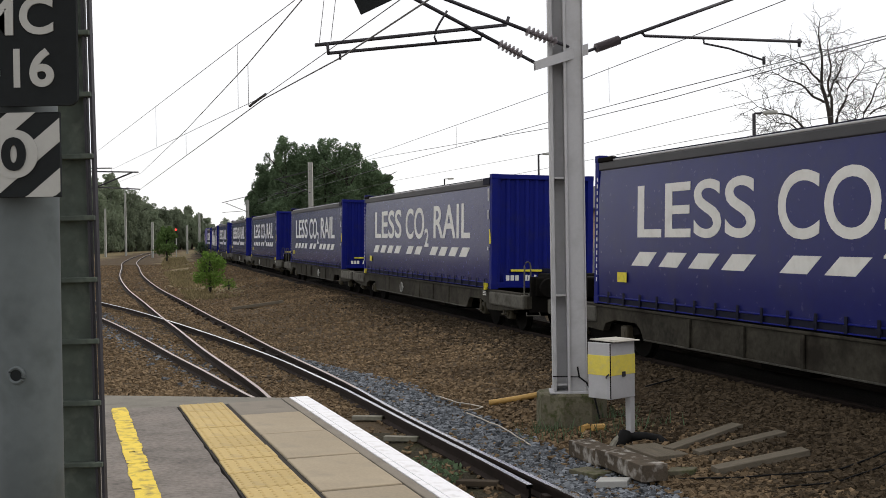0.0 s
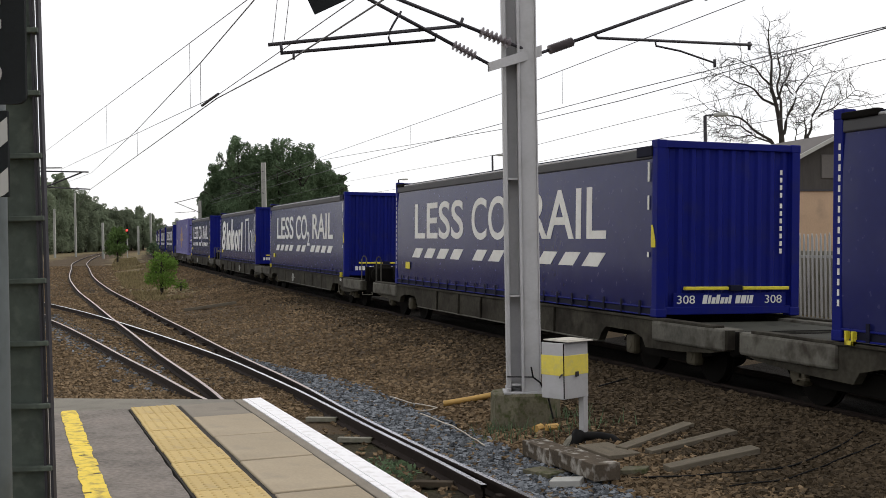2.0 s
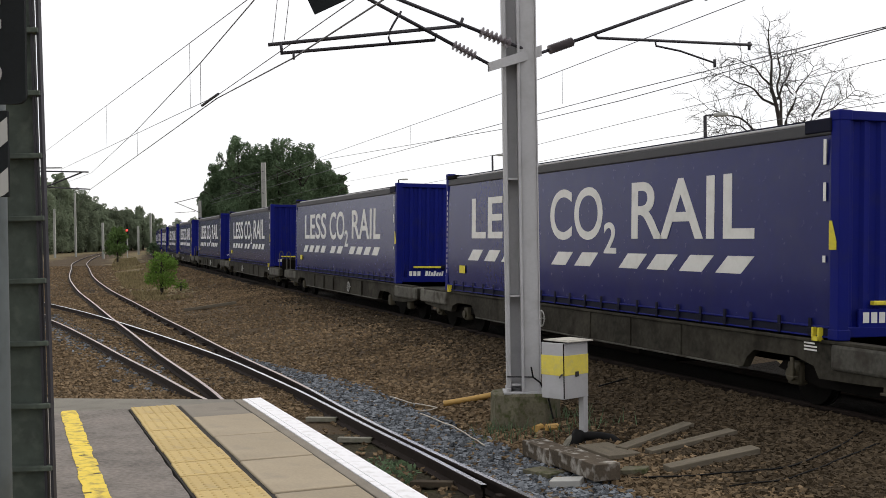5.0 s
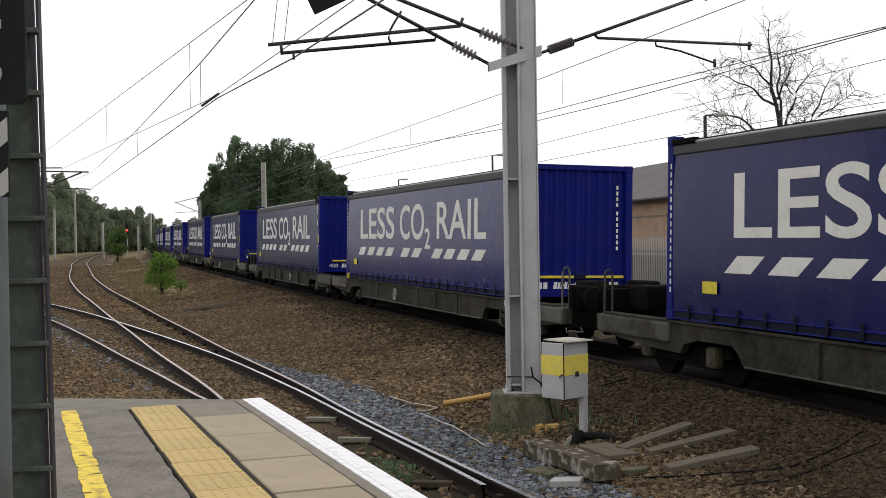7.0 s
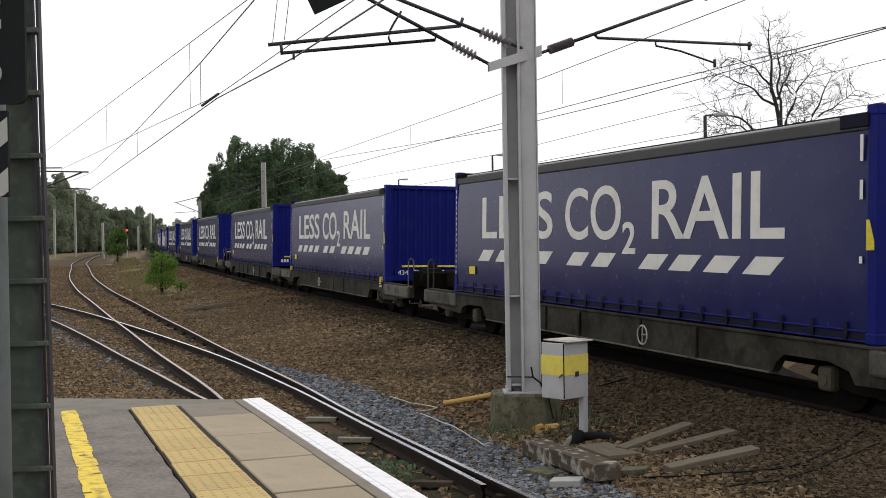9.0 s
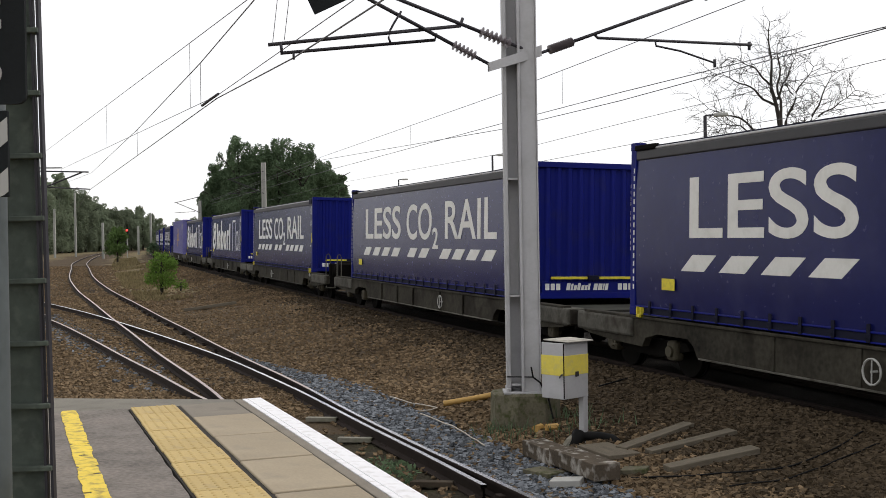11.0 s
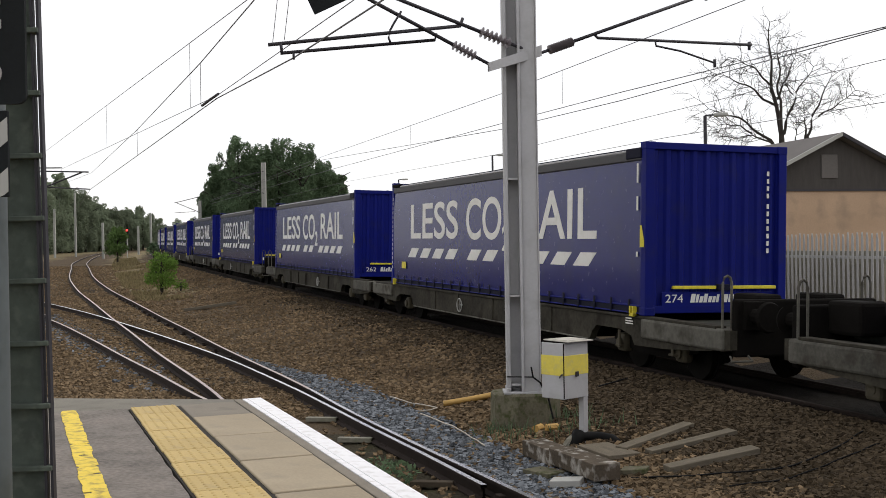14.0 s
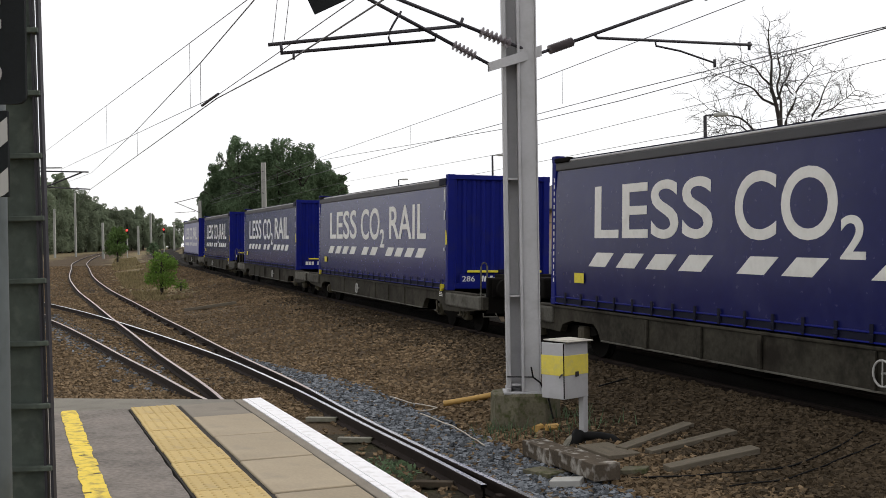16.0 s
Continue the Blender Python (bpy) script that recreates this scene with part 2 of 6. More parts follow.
def prism(bm, outline, depth, m=None, mi=0):
    """A flat outline in x, z pushed back along y."""
    a = [bm.verts.new((x, 0, z)) for x, z in outline]
    b = [bm.verts.new((x, depth, z)) for x, z in outline]
    n = len(a)
    fs = [bm.faces.new(a), bm.faces.new(b[::-1])]
    fs += [bm.faces.new((a[k], b[k], b[(k + 1) % n], a[(k + 1) % n])) for k in range(n)]
    for f in fs:
        f.material_index = mi
    if m is not None:
        bmesh.ops.transform(bm, matrix=m, verts=a + b)
    return a + b


def letters(bm, text, size, m, width=None, depth=0.004, mi=0, bold=0.0):
    """Adds the built-in font's letters to a mesh, lying in x, z and facing -y; width stretches the line to fit."""
    cu = bpy.data.curves.new("lettering", "FONT")
    cu.body, cu.size, cu.extrude, cu.resolution_u, cu.offset = text, size, depth, 6, bold
    ob = new("lettering", cu)
    me = bpy.data.meshes.new_from_object(ob.evaluated_get(bpy.context.evaluated_depsgraph_get()))
    bpy.data.objects.remove(ob)
    bpy.data.curves.remove(cu)
    xs = [v.co.x for v in me.vertices]
    ys = [v.co.y for v in me.vertices]
    k = (width / (max(xs) - min(xs))) if width else 1.0
    h = size / (max(ys) - min(ys))
    before = set(bm.verts)
    start = len(bm.faces)
    bm.from_mesh(me)
    verts = [v for v in bm.verts if v not in before]
    x_low, y_low = min(xs), min(ys)
    for v in verts:
        v.co = m @ Vector(((v.co.x - x_low) * k, -v.co.z, (v.co.y - y_low) * h))
    bm.faces.ensure_lookup_table()
    for f in bm.faces[start:]:
        f.material_index = mi
    bpy.data.meshes.remove(me)


# ---- the line of the freight track: its left container side, curving gently right ----
LINE_H, LINE_K, LINE_X, LINE_Y = 0.335, 4.84e-4, 2.37, 19.1
LINE_Z, LINE_UP, LINE_CANT = 1.199, 0.008, 0.0227


def line_at(s, up=LINE_UP):
    """Pose on the freight line at s metres: x across to the right, y along, away from the camera; z = 0 at the container's foot."""
    h = LINE_H - LINE_K * s
    x = LINE_X - (math.cos(h) - math.cos(LINE_H)) / LINE_K
    y = LINE_Y + (math.sin(LINE_H) - math.sin(h)) / LINE_K
    z = LINE_Z + up * s if s < 60 else LINE_Z + up * 60 + (s - 60) * up * 0.5
    u = Vector((-math.sin(h), math.cos(h), up)).normalized()
    n = Vector((math.cos(h), math.sin(h), -LINE_CANT)).normalized()
    w = n.cross(u).normalized()
    n = u.cross(w)
    m = Matrix((n, u, w)).transposed().to_4x4()
    m.translation = (x, y, max(z, LINE_Z - 0.5))
    return m


def across(x, y):
    """Distance from the freight line's left container side (left is positive) and the way along it."""
    s = 0.0
    for _ in range(4):
        m = line_at(s)
        s += (Vector((x, y, 0)) - Vector((*m.translation.xy, 0))).dot(Vector((*m.col[1].xy, 0)))
    m = line_at(s)
    return -(Vector((x, y, 0)) - Vector((*m.translation.xy, 0))).dot(Vector((*m.col[0].xy, 0))), s


def ease(a, b, v):
    if a > b:
        return 1 - ease(b, a, v)
    k = min(max((v - a) / (b - a), 0.0), 1.0)
    return k * k * (3 - 2 * k)


def rise(y):
    """The whole line climbs gently away from the station."""
    return 0.0085 * min(max(y - 19, 0.0), 57.0) + 0.00425 * max(0.0, min(y, 500) - 76)


def ground_z(x, y):
    d, s = across(x, y)
    track = line_at(min(max(s, -30), 700)).translation.z - 0.93
    flat = rise(y) - 0.165 + 0.04 * noise.noise((x * 0.35, y * 0.35, 0)) - 0.09 * ease(15, 11.5, y) * ease(5.0, 5.6, d)
    if d < -3.0:
        return track - 0.12 + 0.45 * ease(-3.0, -3.8, d)
    if -6.4 < d < -0.2:
        track -= 0.12
    k = 1 - ease(0.5, 4.4, d)
    return flat * (1 - k) + track * k


def rail_x(y, line):
    for a, b in zip(line, line[1:]):
        if a.y <= y <= b.y:
            return a.x + (b.x - a.x) * (y - a.y) / (b.y - a.y)
    return None


# ---- ground ----
def ground_sheet():
    def steps(a, lo, hi, fine, grow):
        out, v, d = [a], a, fine
        while v < hi:
            v += d
            d *= grow
            out.append(v)
        v, d = a, fine
        while v > lo:
            v -= d
            d *= grow
            out.insert(0, v)
        return out
    xs = steps(0.0, -1800, 1800, 0.35, 1.055)
    ys = steps(16.0, -400, 2600, 0.4, 1.045)
    bm = bmesh.new()
    rows = [[bm.verts.new((x, y, ground_z(x, y) if y < 720 and abs(x) < 420 else -0.2)) for x in xs] for y in ys]
    for j in range(len(ys) - 1):
        for i in range(len(xs) - 1):
            x, y = (xs[i] + xs[i + 1]) / 2, (ys[j] + ys[j + 1]) / 2
            d, s = across(x, y) if abs(x) < 200 and -50 < y < 400 else (99, 0)
            f = bm.faces.new((rows[j][i], rows[j][i + 1], rows[j + 1][i + 1], rows[j + 1][i]))
            f.smooth = True
            grassy = d > 15.5 or d < -3.4 or (s > 34 and 2.6 + 0.8 * noise.noise((x * 0.3, y * 0.15, 4)) < d < 5.6)
            strip = rail_x(y, THROUGH) if 0 < y < 18 else None
            damp = strip is not None and strip - 2.2 < x < strip - 0.02 and y < 15 + noise.noise((x, y * 0.5, 6))
            # slot 2 paints the wagons' shade along the freight track
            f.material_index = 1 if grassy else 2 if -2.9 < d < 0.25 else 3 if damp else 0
    return tagged(part("ground", bm, [BALLAST, EARTH, SHADE_BALLAST, DARK_SOIL]), "brown ballast and dry earth beside the railway tracks", "ground", kind="structure")


def smooth_line(ctrl, step=0.8):
    """A smooth curve through few control points."""
    p = [Vector(c) for c in ctrl]
    p = [2 * p[0] - p[1]] + p + [2 * p[-1] - p[-2]]
    out = []
    for a, b, c, d in zip(p, p[1:], p[2:], p[3:]):
        k = max(2, int((c - b).length / step))
        for i in range(k):
            t = i / k
            out.append(0.5 * (2 * b + (c - a) * t + (2 * a - 5 * b + 4 * c - d) * t * t + (3 * b - a - 3 * c + d) * t ** 3))
    return out + [p[-2]]


def offset_line(pts, left):
    out = []
    for i, q in enumerate(pts):
        d = (pts[min(i + 1, len(pts) - 1)] - pts[max(i - 1, 0)]).to_2d().normalized()
        out.append(Vector((q.x - d.y * left, q.y + d.x * left, q.z)))
    return out


RAIL_SHAPE = [(-0.07, -0.16), (0.07, -0.16), (0.07, -0.145), (0.012, -0.12), (0.012, -0.045), (0.036, -0.035), (0.036, -0.006), (0.028, 0.0),
              (-0.028, 0.0), (-0.036, -0.006), (-0.036, -0.035), (-0.012, -0.045), (-0.012, -0.12), (-0.07, -0.145)]


def rail(parent, pts, shiny=True, head=None):
    bm = bmesh.new()
    rings = []
    for i, q in enumerate(pts):
        d = (pts[min(i + 1, len(pts) - 1)] - pts[max(i - 1, 0)]).normalized()
        side_way = d.cross(Vector((0, 0, 1))).normalized()
        rings.append([bm.verts.new(q + side_way * a + Vector((0, 0, b))) for a, b in RAIL_SHAPE])
    n = len(RAIL_SHAPE)
    for r, q in zip(rings, rings[1:]):
        for k in range(n):
            f = bm.faces.new((r[k], r[(k + 1) % n], q[(k + 1) % n], q[k]))
            f.material_index = 1 if k == 7 and shiny else 0
    return part("rail", bm, [RAIL_SIDE, head or RAIL_TOP], parent)


def sleeper_mesh(parent, m, length=2.5):
    bm = bmesh.new()
    box(bm, -length / 2, -0.125, -0.13, length / 2, 0.125, 0.0, 0.012)
    ob = part("sleeper", bm, SLEEPER, parent)
    ob.matrix_basis = m
    return ob


def lay_sleepers(parent, centre, spacing, count, z=-0.165, width=2.5):
    first, gone, done = None, 0.0, 0
    for a, b in zip(centre, centre[1:]):
        gone += (b - a).length
        if gone < spacing or done >= count:
            continue
        gone, done = 0.0, done + 1
        d = (b - a).normalized()
        m = pose(a.x, a.y, a.z + z, 0, 0, math.degrees(math.atan2(d.y, d.x)) - 90 + random.uniform(-1.5, 1.5))
        first = share("sleeper", first, parent, m) if first else sleeper_mesh(parent, m, width)


def climb(pts):
    return smooth_line([(x, y, rise(y)) for x, y in pts])


THROUGH = climb([(4.9, 0.0), (0.59, 10.68), (-0.62, 13.73), (-1.56, 16.27), (-2.19, 18.1), (-2.93, 20.05), (-4.9, 24.9), (-7.03, 30.4), (-8.95, 35.3), (-11.86, 42.9), (-16.8, 55.8),
                 (-23.1, 73.5), (-31.0, 97.5), (-40.8, 127.6), (-56.0, 179.5), (-71.0, 235), (-84.0, 290)])
DIVERGE = climb([(0.36, 10.77), (-0.25, 12.41), (-1.02, 14.4), (-2.08, 17.23), (-2.77, 18.98), (-4.52, 22.99), (-6.88, 27.8), (-9.66, 33.2), (-12.4, 38.3), (-15.6, 43.8), (-22, 54.5), (-40, 82)])
DIVERGE_LEFT = climb([(-3.3, 16.4), (-3.88, 17.5), (-5.33, 20.6), (-6.8, 23.6), (-9.1, 28.4), (-12.2, 34.6), (-17, 43.4), (-42, 82)])


def tracks():
    t = tagged(new("track_platform"), "rusty track with one bright rail beside the platform", "railway track", kind="structure")
    joint = next(k for k, q in enumerate(THROUGH) if q.y > 17.5)
    rail(t, THROUGH[:joint + 1])
    rail(t, [q - Vector((0, 0, 0.004)) for q in THROUGH[joint - 1:]], head=RAIL_DULL)
    rail(t, offset_line(THROUGH, 1.5), head=RAIL_DULL)
    lay_sleepers(t, [q for q in offset_line(THROUGH, 0.75) if q.y > 17.5], 0.68, 100)
    t = tagged(new("track_diverging"), "diverging turnout track with bright polished rail", "railway track", kind="structure")
    rail(t, DIVERGE)
    rail(t, DIVERGE_LEFT, head=RAIL_DULL)
    lay_sleepers(t, [q for q in offset_line(DIVERGE, 0.8) if q.y > 22], 0.68, 45, z=-0.17, width=2.7)
    for name, off in (("track_freight", 0.0),):
        t = tagged(new(name), "freight track on brown ballast, rails coloured dark as in the train's shade", "railway track", kind="structure")
        mids = [line_at(s) for s in np.arange(-60, 640, 2.0)]
        for x in (0.525, 2.025):
            # no bright head: the train's shade is put into the rail colour
            rail(t, [m @ Vector((x + off, 0, -0.9)) for m in mids], False)


# ---- loose stones ----
def stones(name, label, material, n, pick, size, seed):
    rng = np.random.default_rng(seed)
    base = 0.62 * np.array([(-1, -1, -1), (1, -1, -1), (1, 1, -1), (-1, 1, -1), (-1, -1, 1), (1, -1, 1), (1, 1, 1), (-1, 1, 1)], float)
    quads = np.array([(0, 3, 2, 1), (4, 5, 6, 7), (0, 1, 5, 4), (1, 2, 6, 5), (2, 3, 7, 6), (3, 0, 4, 7)])
    verts, faces = [], []
    while len(verts) < n:
        x, y = pick(rng)
        if x is None:
            continue
        r = size * rng.uniform(0.55, 1.35) * (1 + 0.004 * max(0, y - 12))
        v = base * rng.uniform(0.6, 1.25, 3) * rng.uniform(0.6, 1.1, (8, 1)) + rng.normal(0, 0.13, (8, 3))
        a, b = rng.uniform(0, math.tau), rng.normal(0, 0.5)
        v = v @ np.array([[1, 0, 0], [0, math.cos(b), -math.sin(b)], [0, math.sin(b), math.cos(b)]])
        v = v @ np.array([[math.cos(a), -math.sin(a), 0], [math.sin(a), math.cos(a), 0], [0, 0, 0.8]]) * r
        verts.append(v + (x, y, ground_z(x, y) + 0.25 * r))
        faces.append(quads + 8 * len(faces))
    me = bpy.data.meshes.new(name)
    me.from_pydata(np.concatenate(verts).tolist(), [], np.concatenate(faces).tolist())
    me.materials.append(material)
    return tagged(new(name, me), label, "ballast", kind="stuff")


def ballast():
    shaded = False

    def brown(rng):
        y = 9.0 + 42 * rng.random() ** 2.1
        x = rng.uniform(-0.5 * y, 0.55 * y)
        d, _ = across(x, y)
        if not -0.3 < d < 12.5 or (x < -0.1 * y - 0.2 and y < 11):
            return None, None
        rx = rail_x(y, THROUGH)
        if rx is not None and (abs(x - rx) < 0.13 or abs(x - rx + 1.58) < 0.13 or (rx - 2.0 < x < rx and y < 16 and rng.random() < 0.9)):
            return None, None
        if rx is not None and 0.15 < x - rx < 1.0 * ease(26, 16, y) + 0.2 and y < 24 and rng.random() < 0.85:
            return None, None
        # band of shade-coloured stones along the train, wider towards the camera
        if (d < 1.3 + 1.3 * ease(22, 12, y) + 0.5 * noise.noise((x * 0.6, y * 0.6, 11)) + rng.normal(0, 0.35)) != shaded:
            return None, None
        return x, y

    def far_brown(rng):
        y = 40 + 75 * rng.random() ** 1.6
        d, s_way = rng.uniform(0.3, 11.5), 0
        x = line_at((y - 19.1) / 0.945).translation.x - d / 0.945
        rx = rail_x(y, THROUGH)
        if (rx is not None and (abs(x - rx) < 0.15 or abs(x - rx + 1.58) < 0.15)) or (2.7 < d < 5.4 and rng.random() < 0.5):
            return None, None
        return x, y

    def blue(rng):
        y = 9.3 + 16 * rng.random() ** 1.4
        rx = rail_x(y, THROUGH)
        k = rng.uniform(0.1, 1.1) + rng.normal(0, 0.08)
        if rx is None or k < 0.1 or k > 1.25 * ease(26, 16, y) + 0.3:
            return None, None
        return rx + k, y

    def blue_far(rng):
        y = 19 + 30 * rng.random()
        rx = rail_x(y, DIVERGE_LEFT)
        return (None, None) if rx is None else (rx + rng.choice([-1, 1]) * rng.uniform(0.15, 0.9) * rng.random(), y)

    stones("brown_ballast_stones", "loose brown ballast stones between the tracks", STONE, 52000, brown, 0.042, 1)
    stones("distant_ballast_stones", "brown ballast stones further along the line", STONE, 17000, far_brown, 0.05, 8)
    shaded = True
    stones("dark_ballast_stones", "ballast stones coloured darker for the shade beside the freight track", STONE_DARK, 21000, brown, 0.042, 7)
    stones("blue_ballast_stones", "fresh blue-grey ballast stones beside the rail", STONE_BLUE, 8200, blue, 0.042, 2)
    stones("turnout_ballast_stones", "grey ballast stones along the turnout", STONE_BLUE, 1800, blue_far, 0.045, 3)


# ---- platform: along runs back from its far end, left runs in from its edge ----
PLAT_Z = 0.915
PLAT = Matrix(((0.36, -0.933, 0, -1.76), (-0.933, -0.36, 0, 10.52), (0, 0, 1, PLAT_Z), (0, 0, 0, 1)))


def platform():
    bm = bmesh.new()
    # body under the paving, with a ragged concrete end
    box(bm, 0.15, 0.14, -1.15, 46, 7.5, -0.09, 0.01)
    p = tagged(part("platform", bm, PLAT_GREY), "station platform end with paving, tactile strip and painted lines", "platform", kind="structure")
    p.matrix_basis = PLAT
    bm = bmesh.new()
    outline = [(0.14, 0.19), (-0.03, 0.19), (-0.99, 1.76), (-3.3, 5.6), (-3.3, 7.5), (0.14, 7.5)]
    low, high = [bm.verts.new((x, y, -1.15)) for x, y in outline], [bm.verts.new((x, y, -0.012 if y < 1 else -0.03)) for x, y in outline]
    bm.faces.new(high)
    for k in range(len(outline)):
        q = (k + 1) % len(outline)
        bm.faces.new((low[k], low[q], high[q], high[k]))
    bmesh.ops.recalc_face_normals(bm, faces=bm.faces)
    part("end_kerb", bm, PLAT_GREY, p, "weathered concrete kerb strip")
    bm = bmesh.new()
    rag = [(0.15, 7.5)] + [(46, 7.5)] + [(46 - 0.11 * k, 1.222 + 0.012 * noise.noise((k * 0.45, 3, 3)) + 0.008 * noise.noise((k * 1.7, 1, 8))) for k in range(418)]
    lo_v, hi_v = [bm.verts.new((x, y, -0.085)) for x, y in rag], [bm.verts.new((x, y, -0.004)) for x, y in rag]
    bm.faces.new(hi_v)
    for k in range(len(rag)):
        q = (k + 1) % len(rag)
        bm.faces.new((lo_v[k], lo_v[q], hi_v[q], hi_v[k]))
    bmesh.ops.recalc_face_normals(bm, faces=bm.faces)
    part("asphalt", bm, ASPHALT, p, "worn grey asphalt surface")
    # white edge stones
    first = None
    for k in range(24):
        if first is None:
            bm = bmesh.new()
            box(bm, 0.0015, -0.012, -0.085, 0.7485, 0.118, 0.0, 0.004)
            box(bm, 0.0015, 0.121, -0.085, 0.7485, 0.165, -0.001, 0.004)
            first = part("edge_stone", bm, WHITE_LINE, p)
            first.matrix_basis = pose(0.02, 0, 0)
        else:
            share("edge_stone", first, p, pose(0.02 + 0.75 * k, 0, 0))
    bm = bmesh.new()
    box(bm, 0.02, 0.172, -0.085, 18, 0.245, -0.002, 0.006)
    part("coping_strip", bm, SLAB_GREY, p, "narrow grey coping strip")
    bm = bmesh.new()
    box(bm, 0.145, 0.256, -0.085, 0.94, 0.760, -0.003, 0.01)
    part("paving_slab", bm, SLAB_GREY, p, "grey weathered paving slab")
    first = None
    for k in range(16):
        m = pose(0.945 + 1.045 * k, 0.25 + random.uniform(-0.004, 0.004), random.uniform(-0.004, 0.003), random.uniform(-0.15, 0.15), random.uniform(-0.15, 0.15))
        if first is None:
            bm = bmesh.new()
            box(bm, 0.013, 0.006, -0.085, 1.032, 0.510, 0.0, 0.008)
            first = part("paving_slab", bm, SLAB, p)
            first.matrix_basis = m
        else:
            share("paving_slab", first, p, m)
    # tactile slabs with rows of small blisters
    bm = bmesh.new()
    box(bm, 0.01, -0.006, -0.085, 0.455, 0.384, 0.0, 0.005)
    for i in range(7):
        for j in range(6):
            x, y = 0.035 + 0.066 * i, 0.024 + 0.066 * j
            r = bmesh.ops.create_cone(bm, cap_ends=True, segments=8, radius1=0.0125, radius2=0.008, depth=0.0045)["verts"]
            bmesh.ops.translate(bm, vec=(x, y, 0.0025), verts=r)
    first = part("tactile_slab", bm, TACTILE, p)
    first.matrix_basis = pose(0.12, 0.805, 0.002)
    for k in range(1, 64):
        share("tactile_slab", first, p, pose(0.12 + 0.465 * k, 0.805 + random.uniform(-0.004, 0.004), 0.002 + random.uniform(-0.002, 0.002)))
    bm = bmesh.new()
    box(bm, 0.16, 0.19, -0.088, 30, 1.205, -0.010)
    part("joint_bed", bm, JOINT, p, "dark joint filling")
    # yellow line, worn through in places
    bm = bmesh.new()
    y = 0.06
    while y < 14:
        run = random.choice((0.5, 0.9, 1.4, 0.25))
        n = int(run / 0.04)
        rows = []
        for k in range(n + 1):
            q = y + run * k / n
            fray = 0.02 if k in (0, n) else 0.0
            rows.append([bm.verts.new((q, w + 0.014 * noise.noise((q * 4, w * 9, 2)) + 0.009 * noise.noise((q * 17, w * 9, 5)) + f, 0.0008))
                         for w, f in ((1.648, fray), (1.695, 0), (1.74, 0), (1.785, -fray))])
        for a, b in zip(rows, rows[1:]):
            for k in range(3):
                if random.random() > 0.015:
                    bm.faces.new((a[k], b[k], b[k + 1], a[k + 1]))
        y += run + random.choice((0.008, 0.02, 0.03))
    bmesh.ops.delete(bm, geom=[v for v in bm.verts if not v.link_faces], context="VERTS")
    bmesh.ops.recalc_face_normals(bm, faces=bm.faces)
    bmesh.ops.solidify(bm, geom=bm.faces[:], thickness=0.002)
    part("yellow_line", bm, YELLOW_LINE, p, "worn yellow painted line")


ground_sheet()
tracks()
platform()


# ---- the freight train ----
LENGTH, WIDTH, HEIGHT = 13.716, 2.55, 2.59
HALF = LENGTH / 2


def on_side(dist, z, out=0.0):
    """Place for lettering on the left side: dist metres from its far end."""
    return Matrix(((0, 1, 0, -out), (-1, 0, 0, HALF - dist), (0, 0, 1, z), (0, 0, 0, 1)))


def on_end(x, z, out=0.0):
    return Matrix(((1, 0, 0, x), (0, 1, 0, -HALF - out), (0, 0, 1, z), (0, 0, 0, 1)))


def corrugated(bm, a, b, z0, z1, fixed, along_x, depth, pitch, flip=False, crest=0.3):
    """A pressed wall: trapezoid waves from a to b."""
    pts, v = [], a
    while v < b - 1e-6:
        e = min(v + pitch, b)
        w = e - v
        pts += [(v, 0), (v + crest * w, 0), (v + (crest + 0.15 * (1 - crest) / 0.7) * w, depth), (v + (1 - 0.15 * (1 - crest) / 0.7) * w, depth)]
        v = e
    pts.append((b, 0))
    lo = [bm.verts.new((p, fixed + d, z0) if along_x else (fixed + d, p, z0)) for p, d in pts]
    hi = [bm.verts.new((p, fixed + d, z1) if along_x else (fixed + d, p, z1)) for p, d in pts]
    for k in range(len(pts) - 1):
        q = (lo[k], lo[k + 1], hi[k + 1], hi[k])
        bm.faces.new(q[::-1] if flip else q)


